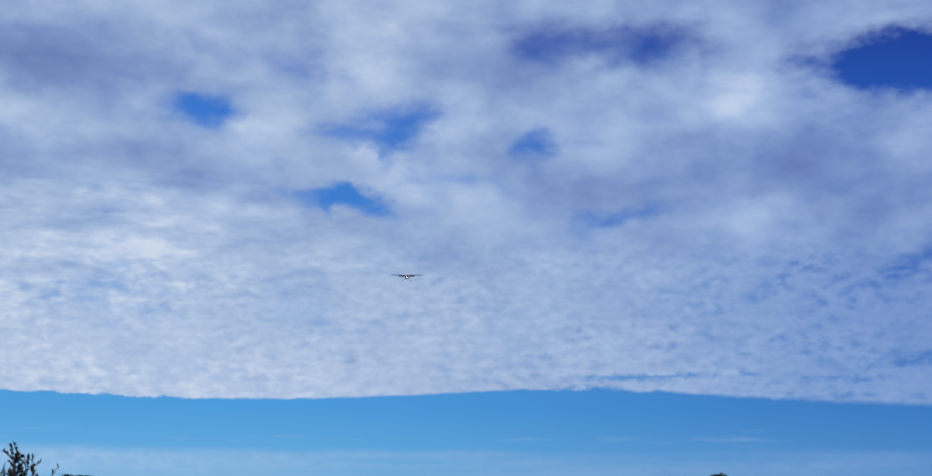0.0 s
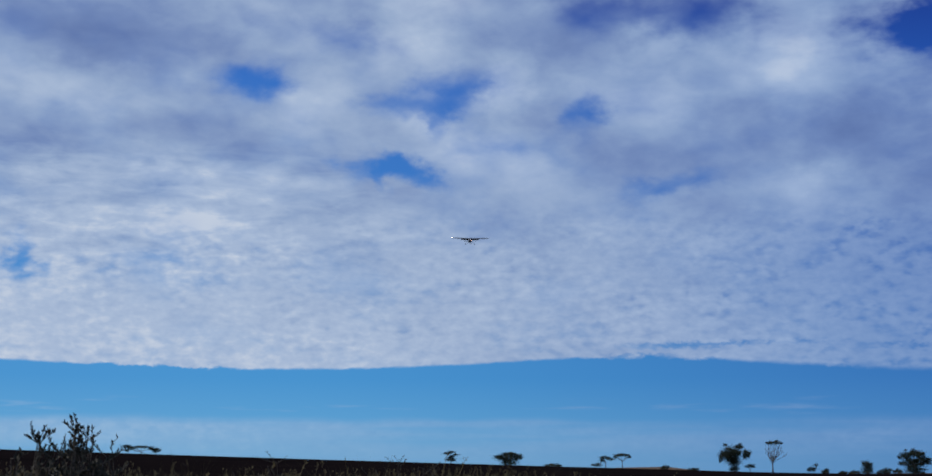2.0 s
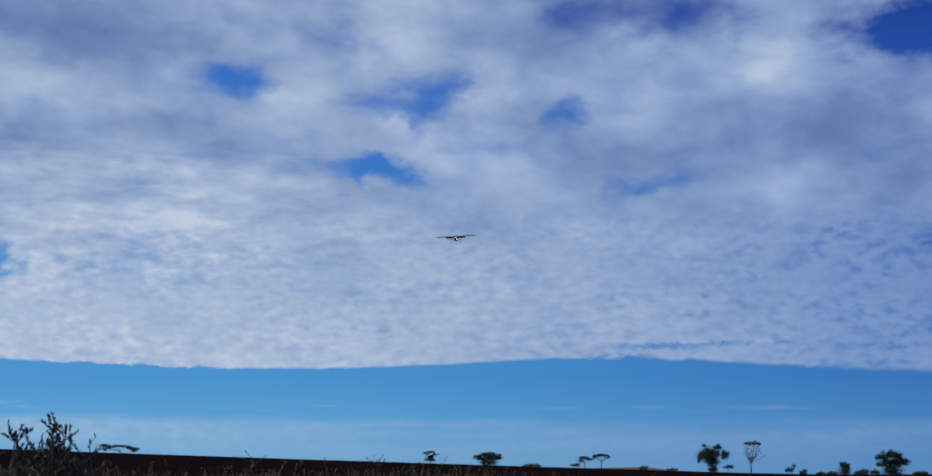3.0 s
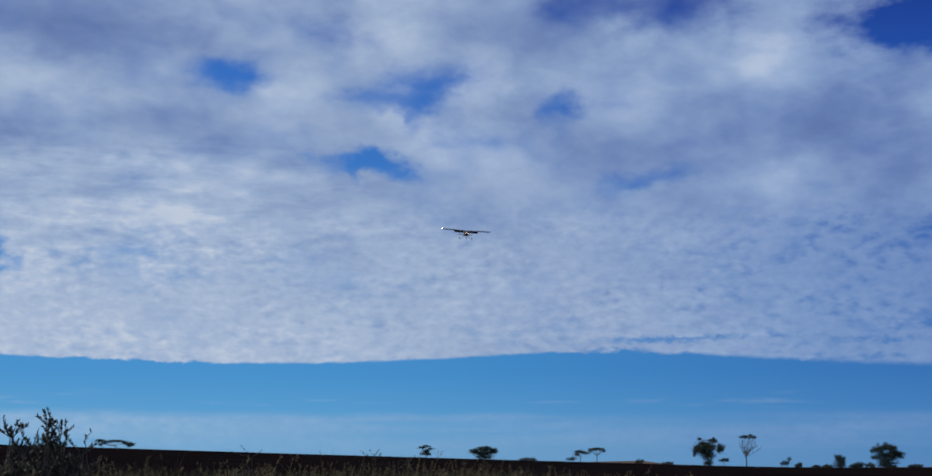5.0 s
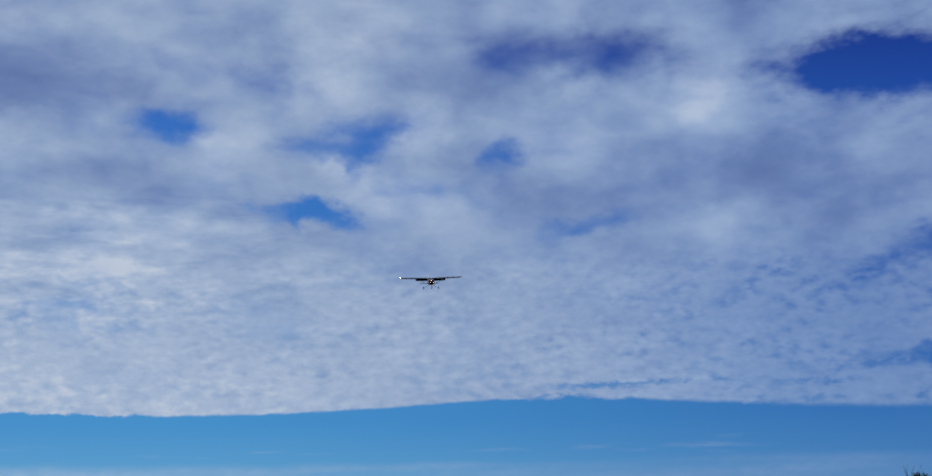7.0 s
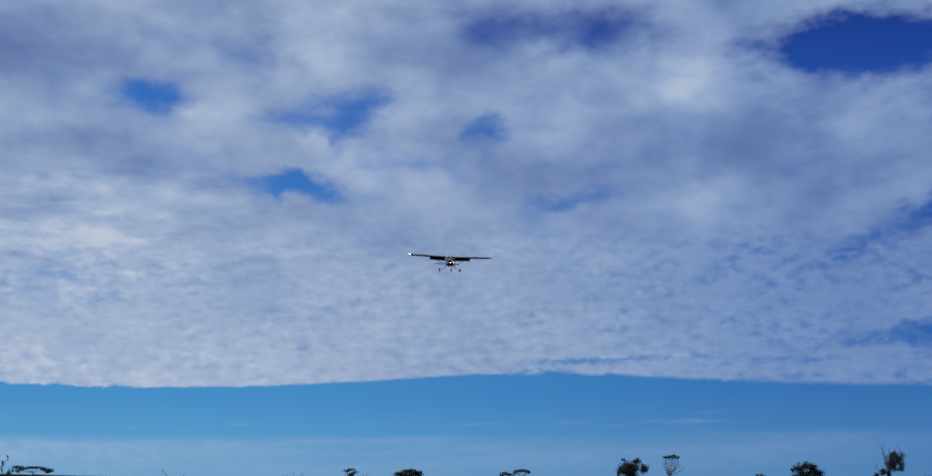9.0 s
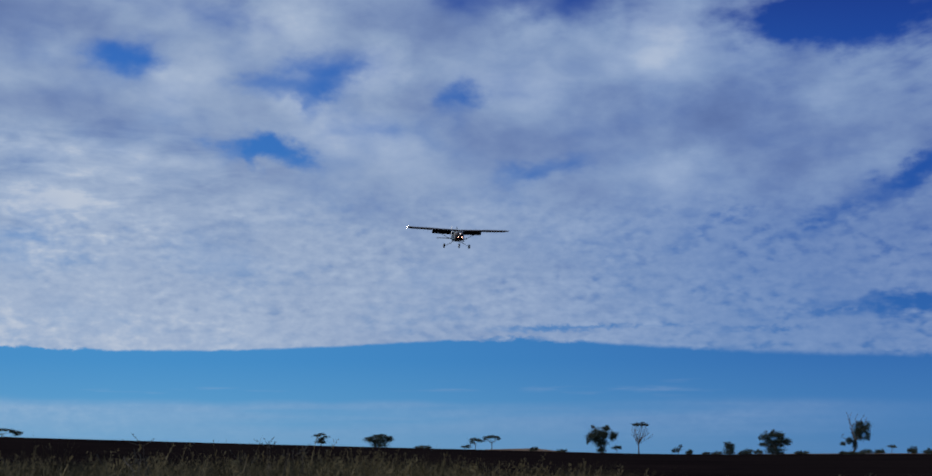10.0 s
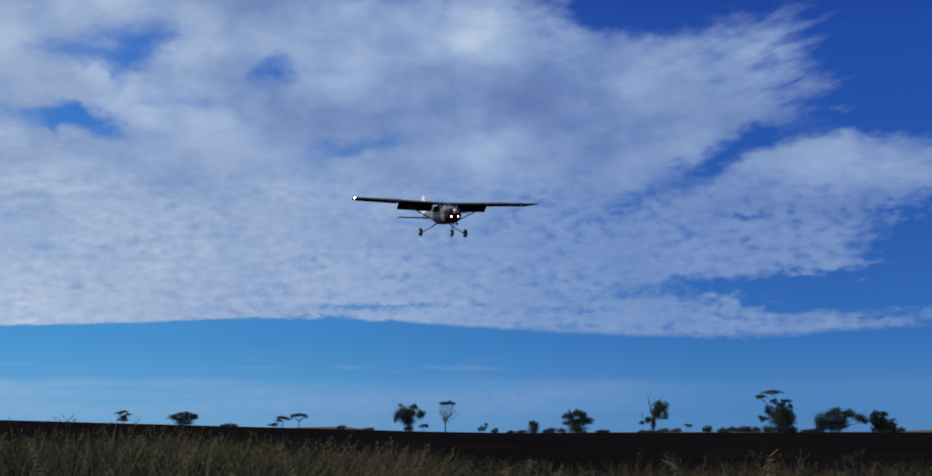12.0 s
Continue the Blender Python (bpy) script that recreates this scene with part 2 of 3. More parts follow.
# ---------------------------------------------------------------- materials
def material(name, colours, scale=4.0, rough=0.7, metal=0.0, bump=0.15, island=0.0, spec=0.5, emit=None):
    """Mottled paint, bark, leaf or metal: colours is a dark and a light tone."""
    m = bpy.data.materials.new(name)
    m.use_nodes = True
    n = Nodes(m.node_tree)
    where = n.put("ShaderNodeTexCoord", 3)
    grain = n.noise(where, scale, 6, 0.6)
    wide = n.noise(where, scale * 0.17, 3, 0.5)
    f = n.math("ADD", n.math("MULTIPLY", grain, 0.55), n.math("MULTIPLY", wide, 0.45))
    f = n.smooth(f, 0.33, 0.67)
    if island:
        each = n.put("ShaderNodeNewGeometry", 8)
        f = n.math("ADD", n.math("MULTIPLY", f, 1 - island), n.math("MULTIPLY", each, island))
    col = n.mix(f, colours[0], colours[1])
    b = n.put("ShaderNodeBump", Strength=bump, Distance=0.02, Height=grain)
    shader = n.put("ShaderNodeBsdfPrincipled", Base_Color=col, Metallic=metal, Normal=b,
                   Roughness=n.math("MULTIPLY_ADD", wide, 0.25, rough - 0.12), Specular_IOR_Level=spec)
    if emit:
        shader.node.inputs["Emission Color"].default_value = (*emit[0], 1)
        shader.node.inputs["Emission Strength"].default_value = emit[1]
    n.put("ShaderNodeOutputMaterial", Surface=shader)
    return m


WHITE = material("aircraft_paint", ((0.76, 0.77, 0.78), (0.84, 0.84, 0.83)), 1.5, 0.4, bump=0.03, spec=0.3)
BODY_PAINT = material("fuselage_paint", ((0.12, 0.132, 0.14), (0.165, 0.175, 0.18)), 1.5, 0.4, bump=0.03, spec=0.3)
# underside shade is put into this colour, on wings, struts, tailplane and gear legs
WING_SHADED = material("wing_shaded", ((0.075, 0.07, 0.075), (0.11, 0.10, 0.105)), 1.5, 0.5, bump=0.03, spec=0.15)
COWL = material("cowl_paint", ((0.016, 0.007, 0.008), (0.028, 0.010, 0.011)), 2.0, 0.3, bump=0.03, spec=0.3)
DARK_TRIM = material("dark_trim", ((0.012, 0.012, 0.014), (0.025, 0.025, 0.027)), 3.0, 0.5)
GLASS = material("cabin_glazing", ((0.015, 0.018, 0.022), (0.025, 0.028, 0.033)), 1.0, 0.15, bump=0.0)
RUBBER = material("rubber", ((0.015, 0.015, 0.016), (0.03, 0.03, 0.03)), 8.0, 0.8)
ALLOY = material("alloy", ((0.45, 0.46, 0.48), (0.6, 0.6, 0.62)), 4.0, 0.35, metal=0.9, bump=0.03)
LAMP = material("landing_lamp", ((0.8, 0.8, 0.8), (0.8, 0.8, 0.8)), 1.0, 0.3, emit=((1.0, 0.50, 0.36), 12.0), bump=0.0)
TIP_LAMP = material("tip_lamp", ((0.8, 0.8, 0.8), (0.8, 0.8, 0.8)), 1.0, 0.3, emit=((1.0, 0.86, 0.72), 30.0), bump=0.0)
BARK = material("gum_bark", ((0.07, 0.055, 0.045), (0.20, 0.17, 0.14)), 3.0, 0.85, bump=0.5)
LEAF = material("gum_leaf", ((0.018, 0.028, 0.016), (0.046, 0.056, 0.030)), 0.6, 0.6, island=0.5, spec=0.25)
LEAF_DARK = material("cypress_leaf", ((0.012, 0.030, 0.016), (0.03, 0.055, 0.025)), 0.6, 0.65, island=0.5, spec=0.2)
SHRUB_LEAF = material("shrub_leaf", ((0.022, 0.022, 0.015), (0.060, 0.054, 0.034)), 5.0, 0.7, island=0.6, spec=0.2)
TWIG = material("twig", ((0.035, 0.028, 0.022), (0.09, 0.07, 0.05)), 12.0, 0.85)
GRASS = material("dry_grass", ((0.018, 0.018, 0.008), (0.092, 0.073, 0.028)), 0.9, 0.8, island=0.42, spec=0.2)
STRAW = material("straw", ((0.06, 0.048, 0.022), (0.19, 0.145, 0.065)), 2.0, 0.75, island=0.5, spec=0.2)


def ground_material():
    m = bpy.data.materials.new("field_soil")
    m.use_nodes = True
    n = Nodes(m.node_tree)
    where = n.put("ShaderNodeNewGeometry", 0)
    sep = m.node_tree.nodes.new("ShaderNodeSeparateXYZ")
    m.node_tree.links.new(where, sep.inputs[0])
    flat = n.vec("MULTIPLY", where, (1, 1, 0))
    r = n.put("ShaderNodeVectorMath", 1, {"operation": "LENGTH"}, i0=flat)
    az = n.math("DEGREES", n.math("ARCTAN2", sep.outputs[0], sep.outputs[1]))
    clod = n.noise(where, 2.5, 8, 0.65)
    patch = n.noise(where, 0.035, 5, 0.6)
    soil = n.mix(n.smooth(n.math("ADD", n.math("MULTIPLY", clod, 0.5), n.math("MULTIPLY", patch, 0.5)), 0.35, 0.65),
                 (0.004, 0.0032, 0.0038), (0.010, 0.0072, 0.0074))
    litter = n.mix(clod, (0.05, 0.042, 0.022), (0.14, 0.115, 0.06))
    stubble = n.mix(patch, (0.09, 0.068, 0.055), (0.15, 0.11, 0.08))
    r_wob = n.math("MULTIPLY_ADD", n.math("SUBTRACT", n.noise(where, 0.12, 4, 0.6), 0.5), 16.0, r)
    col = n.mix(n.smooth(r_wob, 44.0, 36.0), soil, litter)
    far = n.math("MULTIPLY", n.smooth(r, 402.0, 406.0), n.smooth(az, 1.0, 4.0))
    col = n.mix(far, col, stubble)
    b = n.put("ShaderNodeBump", Strength=0.8, Distance=0.12, Height=clod)
    s = n.put("ShaderNodeBsdfPrincipled", Base_Color=col, Roughness=1.0, Normal=b, Specular_IOR_Level=0.0)
    n.put("ShaderNodeOutputMaterial", Surface=s)
    return m


# ---------------------------------------------------------------- mesh helpers
def part(name, bm, mat, parent=None, label="", smooth=True):
    me = bpy.data.meshes.new(name)
    bmesh.ops.recalc_face_normals(bm, faces=bm.faces[:])
    if smooth:
        for f in bm.faces:
            f.smooth = True
        for e in bm.edges:
            if len(e.link_faces) == 2 and e.calc_face_angle(0) > radians(38):
                e.smooth = False
    bm.to_mesh(me)
    bm.free()
    me.materials.append(mat)
    ob = new(name, me)
    if parent:
        ob.parent = parent
    if label:
        tagged(ob, label)
    return ob


def raw_mesh(name, verts, faces, mat, parent=None):
    """verts: (n, 3); faces: a list of index tuples."""
    me = bpy.data.meshes.new(name)
    me.from_pydata(verts if isinstance(verts, list) else verts.tolist(), [], faces)
    me.materials.append(mat)
    me.update()
    ob = new(name, me)
    if parent:
        ob.parent = parent
    return ob


def loft(bm, rings):
    """Skin over rings of equal count; caps on both ends."""
    loops = [[bm.verts.new(p) for p in ring] for ring in rings]
    k = len(loops[0])
    for a, b in zip(loops, loops[1:]):
        for i in range(k):
            j = (i + 1) % k
            bm.faces.new((a[i], a[j], b[j], b[i]))
    bm.faces.new(loops[0])
    bm.faces.new(loops[-1])
    return bm


def oval(y, zc, hw, hh, k=20, power=2.6):
    """A rounded-square section across y."""
    ring = []
    for i in range(k):
        a = 2 * math.pi * i / k
        c, s = math.cos(a), math.sin(a)
        ring.append((hw * math.copysign(abs(c) ** (2 / power), c), y, zc + hh * math.copysign(abs(s) ** (2 / power), s)))
    return ring


def tube(bm, pts, radii, k=8, flat=1.0):
    """A bent tube through pts; flat squeezes it along the second cross axis."""
    rings = []
    pts = [Vector(p) for p in pts]
    for i, p in enumerate(pts):
        d = (pts[min(i + 1, len(pts) - 1)] - pts[max(i - 1, 0)]).normalized()
        u = d.cross(Vector((0, 1, 0)) if abs(d.y) < 0.9 else Vector((1, 0, 0))).normalized()
        v = d.cross(u)
        r = radii[i] if isinstance(radii, (list, tuple)) else radii
        rings.append([p + u * (r * flat * math.cos(2 * math.pi * j / k)) + v * (r * math.sin(2 * math.pi * j / k)) for j in range(k)])
    return loft(bm, rings)


def foil(x, y, z, chord, thick, k=9, twist=0.0):
    """A wing section at span x: leading edge towards -y."""
    top, low = [], []
    for i in range(k):
        s = 0.5 - 0.5 * math.cos(math.pi * i / (k - 1))
        h = thick * chord * 5 * (0.2969 * s ** 0.5 - 0.126 * s - 0.3516 * s ** 2 + 0.2843 * s ** 3 - 0.1015 * s ** 4)
        camber = 0.02 * chord * math.sin(math.pi * s)
        top.append((s * chord, camber + h))
        low.append((s * chord, camber - h * 0.75))
    ring = top + low[-2:0:-1]
    c, s_ = math.cos(radians(twist)), math.sin(radians(twist))
    return [(x, y + a * c + b * s_, z - a * s_ + b * c) for a, b in ring]


def disc(bm, centre, axis, radius, depth, k=20):
    """A short drum along axis with bevelled rims."""
    a = Vector(axis).normalized()
    c = Vector(centre)
    steps = [(-0.5, 0.82), (-0.32, 1.0), (0.32, 1.0), (0.5, 0.82)]
    u = a.orthogonal().normalized()
    v = a.cross(u)
    rings = []
    for t, s in steps:
        rings.append([c + a * (depth * t) + (u * math.cos(2 * math.pi * i / k) + v * math.sin(2 * math.pi * i / k)) * (radius * s) for i in range(k)])
    return loft(bm, rings)


# ---------------------------------------------------------------- ground
FIELD_EDGE = 400.0


def rise(az):
    """Angle (degrees) at which the far edge of the field stands over the level."""
    d = 12.0 - az
    return 0.0285 * 0.5 * (d + math.sqrt(d * d + 6.0)) if az < 40 else 0.0


def height(r, az):
    a = max(-60.0, min(60.0, az))
    crest = EYE[2] + FIELD_EDGE * math.tan(radians(rise(a)))
    if r <= 45:
        return 0.0
    if r <= FIELD_EDGE:
        s = (r - 45) / (FIELD_EDGE - 45)
        return crest * s ** 1.6
    back = EYE[2] - 0.3
    far = crest + (back - crest) * min(1.0, (r - FIELD_EDGE) / 500.0)
    if a > 13:
        far += 0.30 * min(1.0, (a - 13) / 4) * max(0.0, min(1.0, (r - 401) / 6))
    # pale paddocks behind
    far += 5.4 * math.exp(-((a - 5.2) / 2.2) ** 2 - ((r - 900) / 260) ** 2)
    far += 7.5 * math.exp(-((a - 33.0) / 3.6) ** 2 - ((r - 1600) / 450) ** 2)
    return far


def make_ground():
    radii = [0.0] + [4.0 * 1.16 ** i for i in range(60) if 4.0 * 1.16 ** i < 4300] + [4300.0]
    radii = sorted(set(radii + [45.0, 392.0, 400.0, 408.0, 436.0, 450.0]))
    angles = [-180 + 2.0 * i for i in range(180)]
    verts, faces = [(0.0, 0.0, 0.0)], []
    for r in radii[1:]:
        for a in angles:
            wob = 0.05 * noise.noise((r * 0.09 * math.sin(radians(a)), r * 0.09 * math.cos(radians(a)), 0)) * min(1, r / 60)
            verts.append((r * math.sin(radians(a)), r * math.cos(radians(a)), height(r, a) + wob))
    k = len(angles)
    for i in range(k):
        faces.append((0, 1 + (i + 1) % k, 1 + i))
    for ring in range(len(radii) - 2):
        b, c = 1 + ring * k, 1 + (ring + 1) * k
        for i in range(k):
            j = (i + 1) % k
            faces.append((b + i, b + j, c + j, c + i))
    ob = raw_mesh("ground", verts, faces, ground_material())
    for p in ob.data.polygons:
        p.use_smooth = True
    tagged(ob, "dark burnt stubble paddock with a dry grassy verge", "ground", kind="structure")


make_ground()


def at(az, r):
    return r * math.sin(radians(az)), r * math.cos(radians(az)), height(r, az)


# ---------------------------------------------------------------- aircraft
def half_wing(side, aircraft):
    name = "wing"
    bm = bmesh.new()
    loft(bm, [foil(side * x, -0.42 + 0.12 * max(0, x - 2.9) / 2.6, 0.03 * x, c, t) for x, c, t in
              ((0.0, 1.22, 0.15), (0.6, 1.22, 0.15), (2.75, 1.20, 0.145), (2.76, 1.60, 0.145), (4.2, 1.40, 0.14), (5.45, 1.18, 0.135),
               (5.58, 0.95, 0.09))])
    wing = part(name, bm, WING_SHADED, aircraft, "high wing half with a rounded tip, underside shade in its colour")
    bm = bmesh.new()
    loft(bm, [foil(side * x, 0.68, 0.03 * x + 0.015, 0.64, 0.12, 7, 36) for x in (0.62, 1.6, 2.72)])
    part("flap", bm, WING_SHADED, wing, "lowered wing flap")
    bm = bmesh.new()
    loft(bm, [foil(side * x, 0.82 - 0.05 * (x - 2.8) * 0.9, 0.03 * x - 0.015, 0.34, 0.09, 7, 2) for x in (2.82, 4.0, 5.3)])
    part("aileron", bm, WING_SHADED, wing)
    bm = bmesh.new()
    tube(bm, [(side * 0.55, 0.15, -1.02), (side * 1.6, 0.12, -0.50), (side * 2.62, 0.08, 0.03)], [0.045, 0.06, 0.045], 10, 0.55)
    part("wing_strut", bm, WING_SHADED, aircraft, "slanting wing strut")
    bm = bmesh.new()
    bmesh.ops.create_uvsphere(bm, u_segments=14, v_segments=10, radius=0.055, matrix=Matrix.Translation((side * 5.57, -0.38, 0.17)) @ Matrix.Diagonal((1, 1.3, 0.7, 1)))
    if side < 0:
        part("tip_light", bm, TIP_LAMP, wing, "lit wing-tip lamp")
    else:
        part("tip_light", bm, DARK_TRIM, wing, "unlit wing-tip lamp housing")


def wheel(parent, x, y, z, r, w):
    bm = bmesh.new()
    disc(bm, (0, 0, 0), (1, 0, 0), r, w, 24)
    hub = part("wheel", bm, RUBBER, parent, "black rubber aircraft tyre")
    hub.location = (x, y, z)
    bm = bmesh.new()
    disc(bm, (0, 0, 0), (1, 0, 0), r * 0.5, w * 1.06, 16)
    part("rim", bm, ALLOY, hub, "bare alloy rim")


def make_aircraft():
    plane = new("light_aircraft")
    tagged(plane, "single-engine high-wing light aircraft, dark nose, lowered flaps, landing lights lit", "aircraft")
    bm = bmesh.new()
    loft(bm, [oval(*s) for s in ((-1.42, -0.758, 0.49, 0.435), (-1.18, -0.74, 0.51, 0.46), (-0.78, -0.70, 0.545, 0.53), (-0.55, -0.64, 0.555, 0.565),
                                 (-0.12, -0.56, 0.56, 0.60), (0.5, -0.56, 0.56, 0.60), (1.15, -0.53, 0.54, 0.58), (1.7, -0.44, 0.47, 0.54),
                                 (2.6, -0.36, 0.35, 0.40), (3.8, -0.28, 0.23, 0.27), (5.0, -0.28, 0.13, 0.20), (5.75, -0.26, 0.05, 0.14))])
    body = part("fuselage", bm, BODY_PAINT, plane, "grey fuselage with a tapering tail")
    bm = bmesh.new()
    loft(bm, [oval(*s) for s in ((-1.98, -0.76, 0.27, 0.25), (-1.95, -0.76, 0.37, 0.335), (-1.80, -0.77, 0.445, 0.40), (-1.40, -0.757, 0.498, 0.443))])
    cowl = part("cowl", bm, COWL, plane, "dark maroon engine cowl")
    for s in (-1, 1):
        bm = bmesh.new()
        disc(bm, (s * 0.235, -1.975, -0.66), (0, 1, 0), 0.095, 0.05, 16)
        part("air_intake", bm, DARK_TRIM, cowl, "dark air intake")
        bm = bmesh.new()
        disc(bm, (s * 0.20, -1.975, -0.87), (0, 1, 0), 0.047, 0.05, 16)
        part("landing_light", bm, LAMP, cowl, "lit landing light")
    # glazing, lying just proud of the shell
    bm = bmesh.new()
    rings = []
    for y, z, w in ((-0.86, -0.205, 0.40), (-0.68, -0.135, 0.44), (-0.50, -0.075, 0.46), (-0.34, -0.01, 0.44)):
        rings.append([(w * u, y + 0.18 * u * u, z - 0.05 * u * u + d) for u, d in
                      ((-1, 0.012), (-0.5, 0.02), (0, 0.025), (0.5, 0.02), (1, 0.012), (1, -0.01), (0.5, -0.01), (0, -0.01), (-0.5, -0.01), (-1, -0.01))])
    loft(bm, rings)
    part("windscreen", bm, GLASS, body, "curved cabin windscreen")
    bm = bmesh.new()
    tube(bm, [(0, -0.87, -0.175), (0, -0.60, -0.085), (0, -0.34, 0.02)], 0.014, 6)
    part("windscreen_post", bm, BODY_PAINT, body, "slim centre post")
    for s in (-1, 1):
        bm = bmesh.new()
        tube(bm, [(s * 0.47, -0.70, -0.27), (s * 0.50, -0.52, -0.16), (s * 0.50, -0.36, -0.03)], 0.028, 6)
        part("door_post", bm, BODY_PAINT, body, "grey windscreen side post")
        bm = bmesh.new()
        tube(bm, [(s * 0.575, 0.46, -0.10), (s * 0.59, 0.47, -0.30), (s * 0.592, 0.47, -0.52)], 0.022, 6)
        part("door_post", bm, BODY_PAINT, body)
        bm = bmesh.new()
        tube(bm, [(s * 0.57, -0.30, -0.98), (s * 0.60, -0.28, -1.16)], [0.03, 0.022], 6)
        tube(bm, [(s * 0.60, -0.46, -1.165), (s * 0.60, -0.12, -1.165)], [0.03, 0.03], 6, 2.0)
        part("boarding_step", bm, DARK_TRIM, plane, "small dark boarding step")
        for y0, y1 in ((-0.35, 0.42), (0.52, 1.12)):
            bm = bmesh.new()
            xo = 0.552
            loft(bm, [[(s * xo, y0 + 0.10, -0.12), (s * xo, y1, -0.12), (s * (xo + 0.018), y1, -0.48), (s * (xo + 0.018), y0 - 0.1, -0.48)],
                      [(s * (xo + 0.012), y0 + 0.10, -0.12), (s * (xo + 0.012), y1, -0.12), (s * (xo + 0.03), y1, -0.48), (s * (xo + 0.03), y0 - 0.1, -0.48)]])
            part("side_window", bm, GLASS, body, "dark side window", smooth=False)
        half_wing(s, plane)
        # tail surfaces
        bm = bmesh.new()
        loft(bm, [foil(s * x, 4.85 + 0.18 * x / 1.7, -0.40, c, 0.09, 7) for x, c in ((0.05, 0.72), (0.9, 0.64), (1.62, 0.52), (1.72, 0.40))])
        part("tailplane", bm, WING_SHADED, plane, "tailplane half, underside shade in its colour")
        bm = bmesh.new()
        loft(bm, [foil(s * x, 5.56 - 0.01 * x, -0.41, c, 0.08, 7, -6) for x, c in ((0.12, 0.44), (0.9, 0.40), (1.7, 0.32))])
        part("elevator", bm, WING_SHADED, plane)
        # main gear
        bm = bmesh.new()
        tube(bm, [(s * 0.42, 0.62, -1.12), (s * 0.80, 0.64, -1.38), (s * 1.28, 0.66, -1.64)], [0.075, 0.06, 0.045], 8, 0.5)
        part("gear_leg", bm, WING_SHADED, plane, "spring-steel main gear leg")
        wheel(plane, s * 1.38, 0.66, -1.64, 0.235, 0.17)
    # fin and rudder
    bm = bmesh.new()
    rows = ((-0.10, 4.30, 1.35), (0.15, 4.90, 0.80), (0.50, 5.16, 0.58), (0.98, 5.44, 0.40), (1.05, 5.52, 0.28))
    loft(bm, [[(q[2], q[1], z) for q in foil(0, y, 0, c, 0.09, 7)] for z, y, c in rows])
    part("fin", bm, WHITE, plane, "white tail fin")
    bm = bmesh.new()
    loft(bm, [[(q[2], q[1], z) for q in foil(0, y, 0, c, 0.08, 7)] for z, y, c in ((-0.2, 5.66, 0.40), (0.3, 5.76, 0.36), (0.96, 5.84, 0.28))])
    part("rudder", bm, WHITE, plane)
    # nose gear
    bm = bmesh.new()
    tube(bm, [(0, -1.25, -1.1), (0, -1.32, -1.42), (0.09, -1.35, -1.55), (0.10, -1.36, -1.80)], [0.05, 0.045, 0.03, 0.03])
    part("nose_gear_leg", bm, ALLOY, plane, "nose gear leg")
    wheel(plane, 0, -1.36, -1.80, 0.21, 0.14)
    bm = bmesh.new()
    loft(bm, [oval(y, 0, r, r, 16, 2.0) for y, r in ((0.02, 0.135), (-0.1, 0.125), (-0.20, 0.08), (-0.26, 0.015))])
    prop = part("propeller", bm, ALLOY, plane, "two-bladed propeller with polished spinner")
    for s in (-1, 1):
        bm = bmesh.new()
        loft(bm, [foil(s * x, -0.1, -0.02, c, 0.12, 6, tw) for x, c, tw in ((0.1, 0.10, 50), (0.4, 0.15, 35), (0.75, 0.13, 22), (0.94, 0.07, 16))])
        part("blade", bm, DARK_TRIM, prop, "dark propeller blade")
    bm = bmesh.new()
    tube(bm, [(0.1, -1.5, -1.16), (0.12, -1.45, -1.27), (0.13, -1.35, -1.32)], 0.035)
    part("exhaust", bm, ALLOY, plane, "short exhaust pipe")
    bm = bmesh.new()
    tube(bm, [(0, 0.7, 0.18), (0.0, 0.78, 0.42)], [0.015, 0.006])
    part("antenna", bm, DARK_TRIM, plane, "short whip antenna")
    return plane, prop


aircraft, propeller = make_aircraft()


# ---------------------------------------------------------------- trees
def leaf_cloud(rng, clumps, size, share):
    """Small bent leaves in sub-clusters about ellipsoids (x, y, z, rx, ry, rz); share: how closely they cover."""
    spots = []
    for x, y, z, rx, ry, rz in clumps:
        half = np.array((rx, ry, rz))
        total = share * rx * rz / (size / 0.17) ** 2
        tufts = max(7, int(9 * (rx * rz) ** 0.5 + 5))
        for _ in range(tufts):
            d = rng.normal(size=3)
            d /= np.linalg.norm(d)
            c = np.array((x, y, z)) + d * half * rng.uniform(0.45, 0.95)
            sr = np.maximum(half * rng.uniform(0.16, 0.34), 0.12)
            spots.append(c + rng.normal(size=(max(12, int(total * 0.8 / tufts)), 3)) * sr * 0.75)
        spots.append(np.array((x, y, z)) + rng.normal(size=(max(10, int(total * 0.3)), 3)) * half * 0.36)
    p = np.concatenate(spots)
    a = rng.normal(size=p.shape)
    a /= np.linalg.norm(a, axis=1, keepdims=True)
    b = np.cross(a, rng.normal(size=p.shape))
    b /= np.linalg.norm(b, axis=1, keepdims=True)
    k = size * rng.uniform(0.5, 1.3, (len(p), 1))
    bend = np.cross(a, b) * k * 0.25
    verts = np.stack([p - a * k, p + b * k * 0.4 + bend, p + a * k, p - b * k * 0.4 + bend], 1).reshape(-1, 3)
    i = np.arange(len(p))[:, None] * 4
    faces = np.concatenate([i + (0, 1, 2), i + (0, 2, 3)], 1).reshape(-1, 3)
    return verts, faces.tolist()


